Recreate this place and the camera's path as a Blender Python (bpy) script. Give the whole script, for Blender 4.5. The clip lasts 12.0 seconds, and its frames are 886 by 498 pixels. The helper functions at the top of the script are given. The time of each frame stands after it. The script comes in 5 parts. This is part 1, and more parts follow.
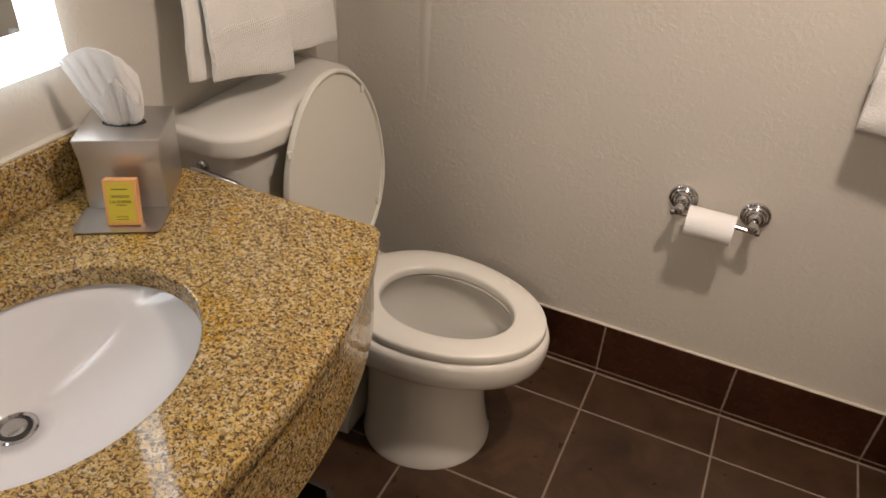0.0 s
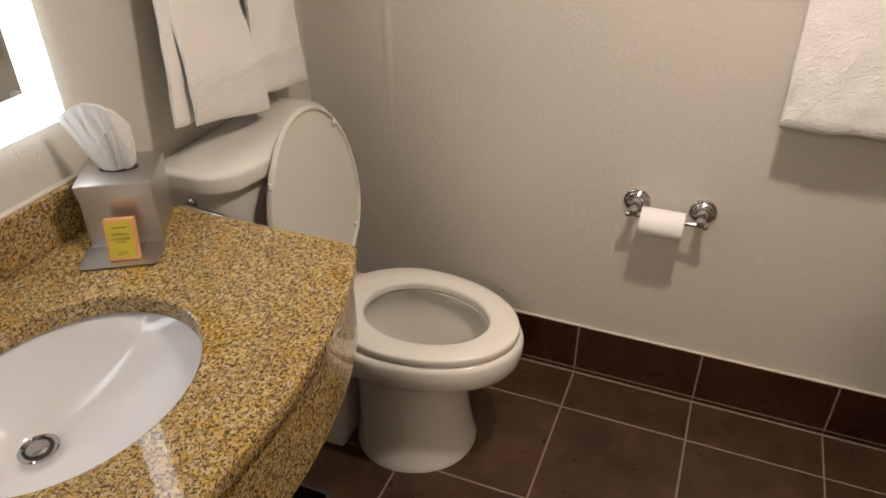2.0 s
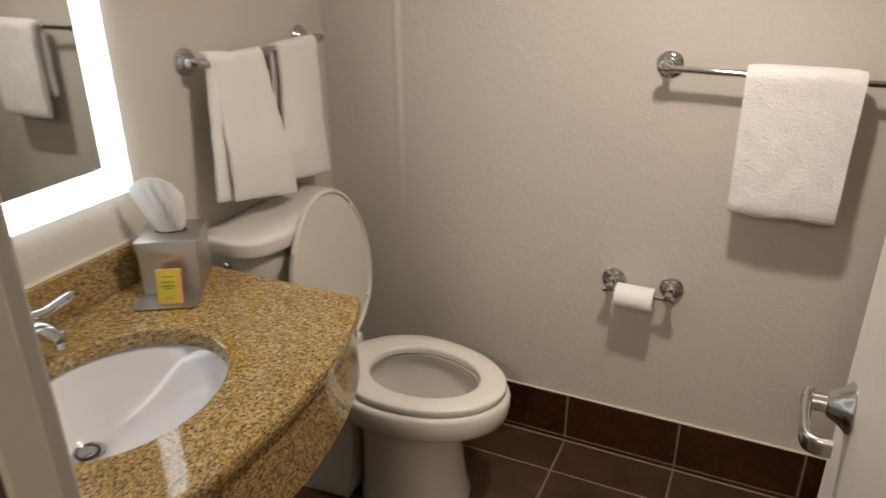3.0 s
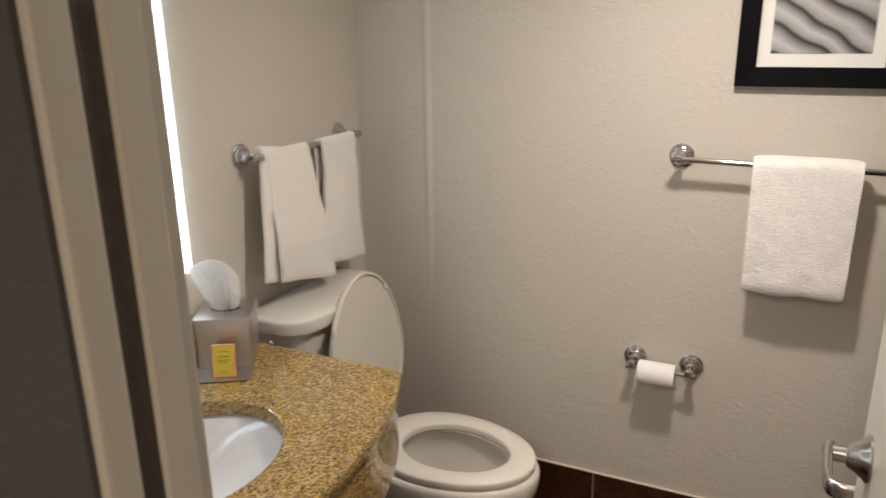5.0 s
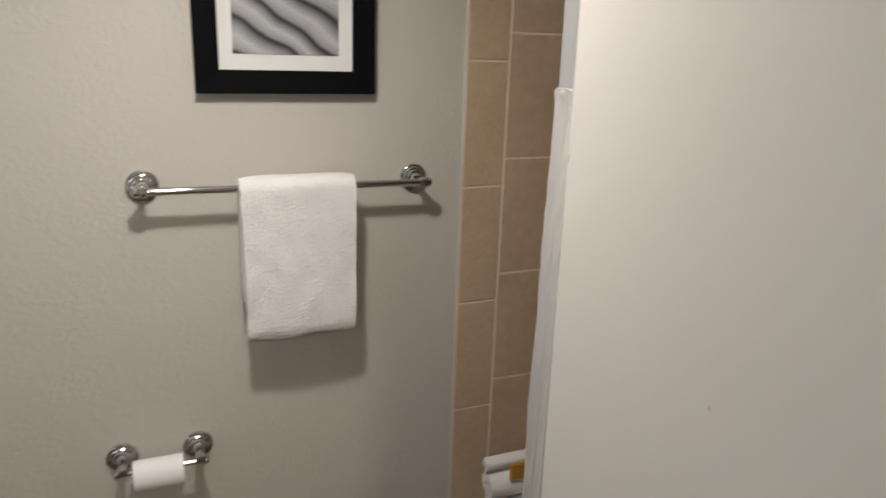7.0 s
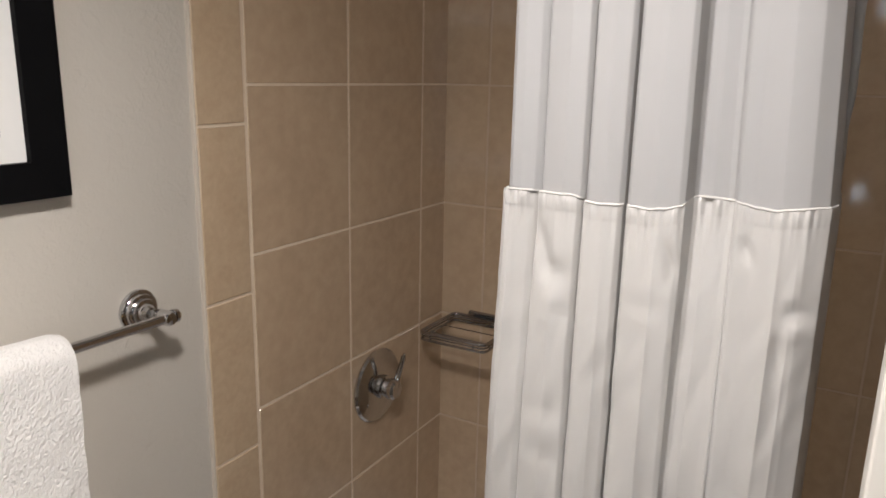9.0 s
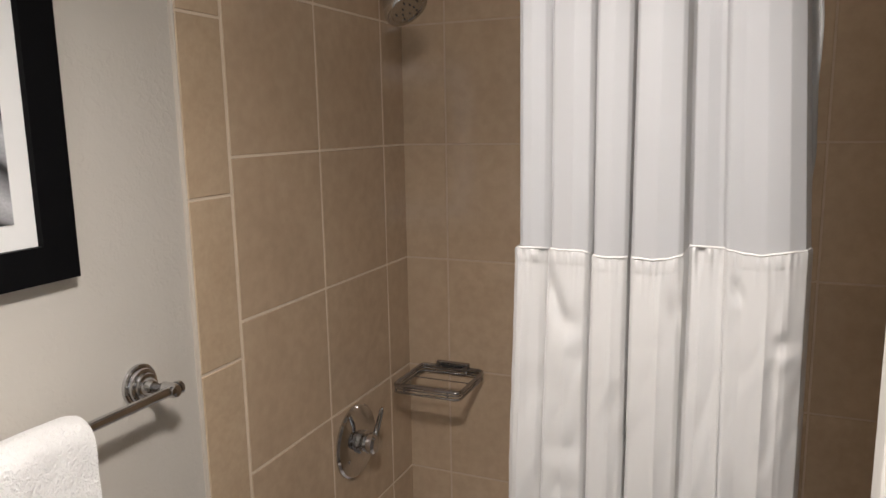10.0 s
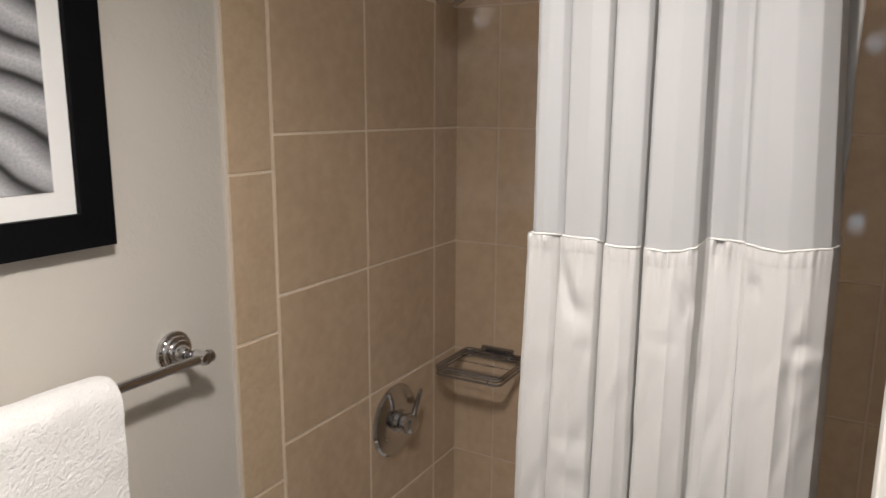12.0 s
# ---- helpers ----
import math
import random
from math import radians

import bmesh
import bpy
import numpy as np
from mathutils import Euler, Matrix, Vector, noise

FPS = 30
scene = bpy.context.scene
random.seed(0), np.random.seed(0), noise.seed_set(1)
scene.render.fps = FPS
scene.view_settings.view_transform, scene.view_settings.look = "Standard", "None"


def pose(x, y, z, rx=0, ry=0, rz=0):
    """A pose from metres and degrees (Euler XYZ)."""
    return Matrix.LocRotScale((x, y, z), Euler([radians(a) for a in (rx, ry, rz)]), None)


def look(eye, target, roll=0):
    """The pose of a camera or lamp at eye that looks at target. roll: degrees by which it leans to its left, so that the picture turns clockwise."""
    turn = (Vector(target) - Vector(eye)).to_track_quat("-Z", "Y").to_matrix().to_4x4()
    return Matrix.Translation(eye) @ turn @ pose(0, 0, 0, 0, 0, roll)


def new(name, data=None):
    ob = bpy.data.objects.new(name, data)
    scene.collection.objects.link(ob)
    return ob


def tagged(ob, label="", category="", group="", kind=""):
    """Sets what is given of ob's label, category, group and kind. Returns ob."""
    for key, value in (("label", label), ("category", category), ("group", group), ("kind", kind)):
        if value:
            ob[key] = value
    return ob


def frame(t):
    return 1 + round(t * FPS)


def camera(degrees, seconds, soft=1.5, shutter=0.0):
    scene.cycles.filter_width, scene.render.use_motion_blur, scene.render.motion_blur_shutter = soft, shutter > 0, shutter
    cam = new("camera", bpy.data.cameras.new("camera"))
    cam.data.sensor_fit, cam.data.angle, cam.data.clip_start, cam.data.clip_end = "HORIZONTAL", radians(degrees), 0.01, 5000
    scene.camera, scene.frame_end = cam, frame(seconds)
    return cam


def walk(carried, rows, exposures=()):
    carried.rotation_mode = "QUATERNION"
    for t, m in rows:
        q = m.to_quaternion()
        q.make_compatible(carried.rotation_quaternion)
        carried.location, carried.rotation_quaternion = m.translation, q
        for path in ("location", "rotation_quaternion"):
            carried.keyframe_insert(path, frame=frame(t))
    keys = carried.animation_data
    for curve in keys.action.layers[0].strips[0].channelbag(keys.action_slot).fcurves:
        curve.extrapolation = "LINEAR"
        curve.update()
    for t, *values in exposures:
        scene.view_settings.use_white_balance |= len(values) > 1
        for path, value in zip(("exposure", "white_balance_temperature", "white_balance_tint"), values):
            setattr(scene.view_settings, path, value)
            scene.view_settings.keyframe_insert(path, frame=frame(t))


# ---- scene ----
cam = camera(62.8, 12.0, shutter=0.4)
# ---- camera ----
EXPOSURES = [(0.0, 0.06, 6900, 18), (0.5, 0.12, 6900, 18), (1.5, 0.12, 6850, 17), (2.0, 0.09, 6850, 16), (2.5, 0.03, 6800, 15), (3.2, -0.07, 6650, 14), (5.0, 0.06, 6500, 13), (5.5, 0.0, 6500, 13), (6.0, -0.10, 6450, 12), (6.5, -0.14, 6150, 11), (7.0, -0.28, 6050, 10), (7.5, -0.35, 5900, 10), (7.7, -0.35, 5900, 10), (9.3, 0.14, 5950, 12), (12.0, 0.14, 5950, 11)]
PATH = [
    (0, (0.181, -1.552, 1.434), (-0.47, -0.044, 0.293), 3.3),
    (0.5, (0.172, -1.55, 1.435), (-0.414, -0.058, 0.239), 4.8),
    (1, (0.184, -1.56, 1.439), (-0.454, -0.105, 0.225), 3.2),
    (1.5, (0.217, -1.588, 1.458), (-0.468, -0.116, 0.29), 0.6),
    (2, (0.259, -1.652, 1.484), (-0.38, -0.095, 0.404), -0.5),
    (2.5, (0.313, -1.765, 1.505), (-0.285, -0.108, 0.559), -0.2),
    (3, (0.443, -1.875, 1.517), (-0.326, -0.217, 0.705), -0.4),
    (3.2, (0.492, -1.917, 1.519), (-0.381, -0.292, 0.747), -0.5),
    (4.8, (0.454, -2.042, 1.543), (-0.434, -0.345, 0.966), -1.3),
    (5, (0.437, -2.017, 1.54), (-0.384, -0.288, 0.958), -0.8),
    (5.2, (0.39, -1.982, 1.535), (-0.323, -0.208, 0.947), -0.2),
    (5.5, (0.32, -1.887, 1.519), (-0.195, -0.047, 0.928), -0.1),
    (6, (0.218, -1.751, 1.506), (0.16, 0.154, 0.899), 0.0),
    (6.5, (0.147, -1.677, 1.494), (0.593, 0.172, 0.877), 0.0),
    (7, (0.181, -1.563, 1.502), (0.944, 0.204, 0.958), 1.9),
    (7.5, (0.257, -1.371, 1.491), (1.194, 0.319, 0.978), 3.7),
    (7.7, (0.249, -1.293, 1.486), (1.295, 0.335, 0.98), 3.4),
    (9.3, (0.062, -0.871, 1.573), (1.812, -0.011, 1.129), 0.4),
    (9.5, (0.041, -0.862, 1.58), (1.812, -0.03, 1.167), -0.4),
    (10, (-0.006, -0.838, 1.583), (1.803, -0.056, 1.243), -1.0),
    (10.5, (-0.024, -0.819, 1.576), (1.797, -0.051, 1.273), -0.6),
    (11, (-0.021, -0.81, 1.574), (1.8, -0.04, 1.272), -0.1),
    (11.5, (-0.007, -0.829, 1.575), (1.802, -0.039, 1.252), 0.2),
    (12, (0.034, -0.903, 1.578), (1.741, 0.067, 1.199), 0.3),
]
walk(cam, [(t, look(eye, target, roll)) for t, eye, target, roll in PATH], EXPOSURES)

# ---- light ----
world = bpy.data.worlds.new("world")
scene.world = world
world.use_nodes = True
world.node_tree.nodes["Background"].inputs[0].default_value = (0.02, 0.02, 0.02, 1)
world.node_tree.nodes["Background"].inputs[1].default_value = 0.3


def lamp(name, at, power, colour, size):
    data = bpy.data.lights.new(name, "AREA")
    data.energy, data.color = power, colour
    data.shape, data.size = "DISK", size
    data.spread = math.radians(155)
    ob = new(name, data)
    ob.matrix_basis = Matrix.Translation(at)
    return ob


CEILING = 2.32
LAMP_AT, LAMP_Z = (0.285, -0.69), 1.945
lamp("ceiling_lamp", (*LAMP_AT, LAMP_Z), 9.5, (1.0, 0.90, 0.79), 0.095)
# Unseen fill in the hall, added to lift the jamb, low wall and floor.
lamp("hall_lamp", (0.35, -3.1, CEILING - 0.03), 36, (1.0, 0.85, 0.68), 0.3)

# ---- materials ----


class Nodes:
    """A small wrapper round one material's node tree."""

    def __init__(self, name):
        self.mat = bpy.data.materials.new(name)
        self.mat.use_nodes = True
        self.tree = self.mat.node_tree
        self.bsdf = self.tree.nodes["Principled BSDF"]
        self.out = self.tree.nodes["Material Output"]
        self.coords = self.tree.nodes.new("ShaderNodeTexCoord").outputs["Object"]

    def add(self, kind, **sockets):
        node = self.tree.nodes.new("ShaderNode" + kind)
        for key, value in sockets.items():
            self.put(node, key.replace("_", " "), value)
        return node

    def put(self, node, key, value):
        socket = node.inputs[int(key)] if key.isdigit() else node.inputs[key]
        if isinstance(value, bpy.types.NodeSocket):
            self.tree.links.new(value, socket)
        else:
            socket.default_value = value

    def noise(self, scale, detail=3.0, rough=0.55, distort=0.0, vector=None):
        node = self.add("TexNoise", Scale=scale, Detail=detail, Roughness=rough, Distortion=distort, Vector=vector or self.coords)
        return node.outputs["Fac"]

    def voronoi(self, scale, vector=None, feature="F1"):
        node = self.add("TexVoronoi", Vector=vector or self.coords, Scale=scale)
        node.feature = feature
        return node.outputs["Distance"], node.outputs.get("Color")

    def ramp(self, fac, *stops):
        node = self.add("ValToRGB", Fac=fac)
        ramp = node.color_ramp
        while len(ramp.elements) < len(stops):
            ramp.elements.new(0.5)
        for element, (place, colour) in zip(ramp.elements, stops):
            element.position = place
            element.color = (*colour, 1) if len(colour) == 3 else colour
        return node.outputs["Color"]

    def mix(self, fac, a, b, blend="MIX"):
        node = self.add("Mix")
        node.data_type, node.blend_type = "RGBA", blend
        self.put(node, "0", fac)
        for n, value in ((6, a), (7, b)):
            self.put(node, str(n), value if isinstance(value, bpy.types.NodeSocket) else (*value, 1))
        return node.outputs[2]

    def maths(self, op, a, b=0.0):
        node = self.add("Math")
        node.operation = op
        self.put(node, "0", a)
        self.put(node, "1", b)
        return node.outputs[0]

    def rand(self):
        return self.add("ObjectInfo").outputs["Random"]

    def bump(self, height, strength, distance, normal=None):
        node = self.add("Bump", Height=height, Strength=strength, Distance=distance)
        if normal is not None:
            self.put(node, "Normal", normal)
        return node.outputs["Normal"]

    def set(self, **sockets):
        for key, value in sockets.items():
            if isinstance(value, tuple) and len(value) == 3:
                value = (*value, 1)
            self.put(self.bsdf, key.replace("_", " "), value)
        return self.mat


def wall_paint(name, colour, lump=1.0):
    n = Nodes(name)
    big = n.noise(1.7, 3)
    stain = n.noise(9, 4)
    tone = n.mix(n.maths("MULTIPLY", big, 0.35), colour, tuple(c * 0.90 for c in colour))
    tone = n.mix(n.maths("MULTIPLY", stain, 0.20), tone, tuple(c * 1.07 for c in colour))
    peel = n.ramp(n.noise(95, 3, 0.5, 0.5), (0.42, (0, 0, 0)), (0.66, (1, 1, 1)))
    broad = n.noise(26, 2, 0.5, 0.9)
    peel = n.maths("MULTIPLY", peel, n.ramp(n.noise(11, 2), (0.38, (0.25, 0.25, 0.25)), (0.62, (1, 1, 1))))
    bump = n.bump(broad, 0.20 * lump, 0.004)
    bump = n.bump(peel, 0.36 * lump, 0.0016, bump)
    return n.set(Base_Color=tone, Roughness=0.48, Normal=bump)


def plain(name, colour, rough=0.4, metal=0.0, vary=0.06, scale=12, bump=0.0, coat=0.0):
    n = Nodes(name)
    tone = n.mix(n.noise(scale, 3), tuple(c * (1 - vary) for c in colour), tuple(min(1, c * (1 + vary)) for c in colour))
    wear = n.ramp(n.noise(scale * 3.3, 4), (0.3, (rough * 0.85,) * 3), (0.7, (min(1, rough * 1.2 + 0.01),) * 3))
    n.set(Base_Color=tone, Roughness=wear, Metallic=metal, Coat_Weight=coat)
    if bump:
        n.set(Normal=n.bump(n.noise(scale * 20, 2), bump, 0.001))
    return n.mat


def tile(name, dark, light, rough, mottled=6.0, relief=0.15, vary=0.25, shine=0.5):
    n = Nodes(name)
    shift = n.add("VectorMath")
    shift.operation = "ADD"
    rand = n.rand()
    n.put(shift, "0", n.coords)
    n.put(shift, "1", n.add("CombineXYZ", X=n.maths("MULTIPLY", rand, 37.0), Y=n.maths("MULTIPLY", rand, 19.0)).outputs[0])
    v = shift.outputs[0]
    cloud = n.ramp(n.noise(mottled, 5, 0.6, 0.5, v), (0.30, dark), (0.72, light))
    fleck = n.ramp(n.noise(mottled * 9, 3, 0.6, 0, v), (0.35, (0.75, 0.75, 0.75)), (0.65, (1.1, 1.1, 1.1)))
    tone = n.mix(0.3, cloud, fleck, "MULTIPLY")
    tone = n.mix(n.maths("MULTIPLY", rand, vary), tone, dark)
    gloss = n.ramp(n.noise(mottled * 4, 4, 0.6, 0, v), (0.3, (rough * 0.8,) * 3), (0.7, (rough * 1.25,) * 3))
    bump = n.bump(n.noise(mottled * 3, 4, 0.55, 0.4, v), relief, 0.003)
    return n.set(Base_Color=tone, Roughness=gloss, Normal=bump, Specular_IOR_Level=shine)


def granite():
    n = Nodes("gold_granite")
    warp = n.add("TexNoise", Vector=n.coords, Scale=70.0, Detail=2.0)
    push = n.add("VectorMath")
    push.operation = "MULTIPLY_ADD"
    n.put(push, "0", warp.outputs["Color"])
    n.put(push, "1", (0.010, 0.010, 0.010))
    n.put(push, "2", n.coords)
    v = push.outputs[0]
    cloud = n.noise(9, 3, 0.5)
    base = n.ramp(cloud, (0.30, (0.34, 0.22, 0.075)), (0.50, (0.42, 0.29, 0.11)), (0.72, (0.40, 0.235, 0.035)))
    grain_d, grain_c = n.voronoi(280, v)
    grains = n.ramp(n.add("SeparateColor", Color=grain_c).outputs[0], (0.0, (0.55, 0.55, 0.55)), (0.5, (0.95, 0.95, 0.95)), (1.0, (1.35, 1.30, 1.20)))
    tone = n.mix(0.9, base, grains, "MULTIPLY")
    rust = n.ramp(n.noise(30, 3, 0.6), (0.58, (0, 0, 0)), (0.68, (1, 1, 1)))
    tone = n.mix(n.maths("MULTIPLY", rust, 0.35), tone, (0.42, 0.20, 0.010))
    pale = n.ramp(n.noise(130, 2, 0.5, 0.3), (0.55, (0, 0, 0)), (0.61, (1, 1, 1)))
    tone = n.mix(n.maths("MULTIPLY", pale, 0.7), tone, (0.52, 0.42, 0.27))
    grey = n.ramp(n.noise(120, 3, 0.6, 0.6), (0.595, (0, 0, 0)), (0.625, (1, 1, 1)))
    tone = n.mix(n.maths("MULTIPLY", grey, 0.72), tone, (0.12, 0.095, 0.075))
    speck = n.ramp(n.noise(205, 3, 0.6, 0.9), (0.525, (0, 0, 0)), (0.555, (1, 1, 1)))
    tone = n.mix(n.maths("MULTIPLY", speck, 0.90), tone, (0.055, 0.030, 0.018))
    return n.set(Base_Color=tone, Roughness=0.055, Coat_Weight=0.0)


def chrome():
    n = Nodes("chrome")
    return n.set(Base_Color=(0.56, 0.555, 0.56), Metallic=1.0, Roughness=n.ramp(n.noise(40, 3), (0.3, (0.035,) * 3), (0.7, (0.08,) * 3)))


def brushed(name, colour, rough, along):
    n = Nodes(name)
    stretch = n.add("Mapping", Vector=n.coords)
    stretch.inputs["Scale"].default_value = along
    streak = n.noise(90, 3, 0.6, 0, stretch.outputs[0])
    smear = n.noise(14, 3)
    tone = n.mix(streak, tuple(c * 0.94 for c in colour), colour)
    rough_map = n.ramp(n.maths("ADD", n.maths("MULTIPLY", streak, 0.5), n.maths("MULTIPLY", smear, 0.5)), (0.3, (rough * 0.85,) * 3), (0.7, (rough * 1.15,) * 3))
    return n.set(Base_Color=tone, Metallic=1.0, Roughness=rough_map, Normal=n.bump(streak, 0.02, 0.0003))


def terry(name, colour, scale=420.0, depth=0.0025, waffle=0.0):
    n = Nodes(name)
    loops = n.voronoi(scale * 0.8)[0]
    tufts = n.noise(scale * 0.45, 2, 0.6)
    soft = n.noise(38, 2, 0.5)
    tone = n.mix(tufts, tuple(c * 0.93 for c in colour), colour)
    bump = n.bump(soft, 0.35, depth * 2.4)
    bump = n.bump(tufts, 0.8, depth * 1.5, bump)
    bump = n.bump(n.maths("SUBTRACT", 1.0, loops), 0.45, depth * 0.8, bump)
    if waffle:
        split = n.add("SeparateXYZ", Vector=n.coords)
        a = n.maths("SINE", n.maths("MULTIPLY", n.maths("ADD", split.outputs[1], split.outputs[2]), waffle))
        b = n.maths("SINE", n.maths("MULTIPLY", n.maths("SUBTRACT", split.outputs[1], split.outputs[2]), waffle))
        bump = n.bump(n.maths("MULTIPLY", a, b), 0.55, 0.0026, bump)
    return n.set(Base_Color=tone, Roughness=0.95, Normal=bump, Sheen_Weight=0.3, Subsurface_Weight=0.0)


def cloth(name, colour, see_through, translucent, twill=900.0, gloss=0.5):
    n = Nodes(name)
    weave = n.noise(twill, 2, 0.6)
    tone = n.mix(n.noise(7, 3), tuple(c * 0.95 for c in colour), colour)
    n.set(Base_Color=tone, Roughness=gloss, Normal=n.bump(weave, 0.15, 0.0006), Sheen_Weight=0.2)
    glow = n.add("BsdfTranslucent", Color=tone)
    body = n.add("MixShader", Fac=translucent)
    n.tree.links.new(n.bsdf.outputs[0], body.inputs[1])
    n.tree.links.new(glow.outputs[0], body.inputs[2])
    clear = n.add("BsdfTransparent")
    final = n.add("MixShader", Fac=see_through)
    n.tree.links.new(body.outputs[0], final.inputs[1])
    n.tree.links.new(clear.outputs[0], final.inputs[2])
    n.tree.links.new(final.outputs[0], n.out.inputs[0])
    return n.mat


def glowing(name, colour, strength):
    n = Nodes(name)
    return n.set(Base_Color=(0.8, 0.8, 0.8), Roughness=0.35, Emission_Color=colour, Emission_Strength=strength)


def photo_print():
    n = Nodes("dune_photo")
    turn = n.add("Mapping", Vector=n.coords)
    turn.inputs["Rotation"].default_value = (0, radians(-30), 0)
    bend = n.add("TexNoise", Vector=turn.outputs[0], Scale=5.0, Detail=2.0)
    push = n.add("VectorMath")
    push.operation = "MULTIPLY_ADD"
    n.put(push, "0", bend.outputs["Color"])
    n.put(push, "1", (0.09, 0.0, 0.09))
    n.put(push, "2", turn.outputs[0])
    wave = n.add("TexWave", Vector=push.outputs[0], Scale=5.6, Distortion=0.8, Detail=2.0)
    wave.bands_direction, wave.wave_profile = "Z", "SAW"
    wave.inputs["Detail Scale"].default_value = 1.2
    tone = n.ramp(wave.outputs["Fac"], (0.0, (0.10, 0.10, 0.10)), (0.10, (0.30, 0.30, 0.305)), (0.45, (0.50, 0.50, 0.51)), (0.75, (0.22, 0.22, 0.225)), (0.93, (0.03, 0.03, 0.03)), (1.0, (0.06, 0.06, 0.06)))
    sand = n.ramp(n.noise(260, 3, 0.7), (0.3, (0.72,) * 3), (0.7, (1.15,) * 3))
    return n.set(Base_Color=n.mix(0.8, tone, sand, "MULTIPLY"), Roughness=0.35)


def glass_pane(name, tint=(1, 1, 1), rough=0.0):
    n = Nodes(name)
    return n.set(Base_Color=tint, Roughness=rough, Transmission_Weight=1.0, IOR=1.45)


WALL = wall_paint("greige_wall_paint", (0.56, 0.525, 0.465))
# A touch paler than the wall: the streak's brightness put into colour.
STREAK_PAINT = plain("pale_light_streak_paint", (0.57, 0.535, 0.475), 0.36, vary=0.04, scale=9)
DOOR_PAINT = plain("cream_door_paint", (0.585, 0.555, 0.505), 0.36, vary=0.04, scale=3, bump=0.08)
JAMB_PAINT = plain("taupe_jamb_paint", (0.42, 0.385, 0.32), 0.42, vary=0.06, scale=5)
CEILING_PAINT = plain("white_ceiling_paint", (0.78, 0.76, 0.72), 0.8, bump=0.3)
HALL_PAINT = wall_paint("charcoal_hall_paint", (0.060, 0.058, 0.058))
CARPET = plain("brown_hall_carpet", (0.10, 0.08, 0.06), 0.95, vary=0.3, scale=60, bump=0.6)
GROUT = plain("beige_grout", (0.22, 0.165, 0.125), 0.9, vary=0.2, scale=40, bump=0.3)
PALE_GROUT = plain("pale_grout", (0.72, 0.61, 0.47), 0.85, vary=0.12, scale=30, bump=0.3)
# Darker copy of the pale grout; paints in how faint side-wall joints look aslant.
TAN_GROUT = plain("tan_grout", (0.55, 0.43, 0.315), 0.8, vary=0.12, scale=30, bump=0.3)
CAULK = plain("white_caulk", (0.56, 0.50, 0.42), 0.5, vary=0.08, scale=60)
FLOOR_TILE = tile("dark_brown_floor_tile", (0.036, 0.018, 0.010), (0.092, 0.051, 0.028), 0.34, 7.0, 0.25, 0.35, 0.32)
BASE_TILE = tile("dark_brown_base_tile", (0.034, 0.012, 0.006), (0.066, 0.024, 0.011), 0.26, 7.0, 0.2, 0.35, 0.15)
WALL_TILE = tile("tan_shower_tile", (0.50, 0.375, 0.255), (0.565, 0.43, 0.295), 0.07, 4.0, 0.025, 0.25)
TRIM_TILE = tile("tan_bullnose_tile", (0.51, 0.385, 0.255), (0.585, 0.452, 0.308), 0.13, 9.0, 0.10, 0.25)
GRANITE = granite()
PORCELAIN = plain("white_porcelain", (0.72, 0.715, 0.73), 0.07, vary=0.015, scale=4, coat=0.5)
TOILET_CHINA = plain("bone_white_china", (0.67, 0.645, 0.59), 0.05, vary=0.02, scale=4, coat=0.4)
SEAT_PLASTIC = plain("bone_white_plastic", (0.69, 0.665, 0.605), 0.22, vary=0.02, scale=6)
LID_PLASTIC = plain("dull_white_plastic", (0.62, 0.60, 0.53), 0.38, vary=0.02, scale=6)
TUB_ENAMEL = plain("white_tub_enamel", (0.76, 0.75, 0.74), 0.12, vary=0.02, scale=4)
CHROME = chrome()
NICKEL = brushed("satin_nickel", (0.47, 0.46, 0.445), 0.24, (1, 1, 8))
SMOKY = plain("smoky_plated_wire", (0.33, 0.31, 0.30), 0.14, 0.9, 0.15, 30)
STEEL = brushed("brushed_steel", (0.56, 0.54, 0.52), 0.40, (1.0, 1.0, 14.0))
# Rubber of the nozzles; also the painted shade of slot, groove and drain gap.
DARK = plain("black_rubber_and_gap_shade", (0.02, 0.02, 0.02), 0.5)
SCUFF = plain("tan_scuffed_paint", (0.48, 0.41, 0.31), 0.6, vary=0.2, scale=200)
GASKET = plain("dark_brown_gasket", (0.055, 0.040, 0.032), 0.7, vary=0.2, scale=30)
BIN_PLASTIC = plain("black_bin_plastic", (0.022, 0.017, 0.013), 0.55, vary=0.2, scale=20)
BLACK_FRAME = plain("black_lacquered_wood", (0.004, 0.004, 0.0045), 0.5, vary=0.2, scale=25)
BLACK_FRAME.node_tree.nodes["Principled BSDF"].inputs["Specular IOR Level"].default_value = 0.06
MAT_BOARD = plain("white_mat_board", (0.78, 0.77, 0.74), 0.9, vary=0.02, scale=80)
PHOTO = photo_print()
TOWEL = terry("white_terry", (0.80, 0.78, 0.75))
HAND_TOWEL = terry("white_cotton_towel", (0.82, 0.80, 0.755), 600, 0.0015)
WAFFLE = terry("white_waffle_band", (0.82, 0.80, 0.755), 600, 0.0012, 560.0)
TISSUE = cloth("thin_white_tissue", (0.88, 0.87, 0.86), 0.02, 0.25, 600, 0.9)
PAPER = plain("white_toilet_paper", (0.80, 0.79, 0.77), 0.95, vary=0.03, scale=30, bump=0.3)
CARDBOARD = plain("brown_card_core", (0.36, 0.25, 0.15), 0.9)
SATIN = cloth("white_satin_curtain", (0.50, 0.482, 0.458), 0.0, 0.10, 1200, 0.34)
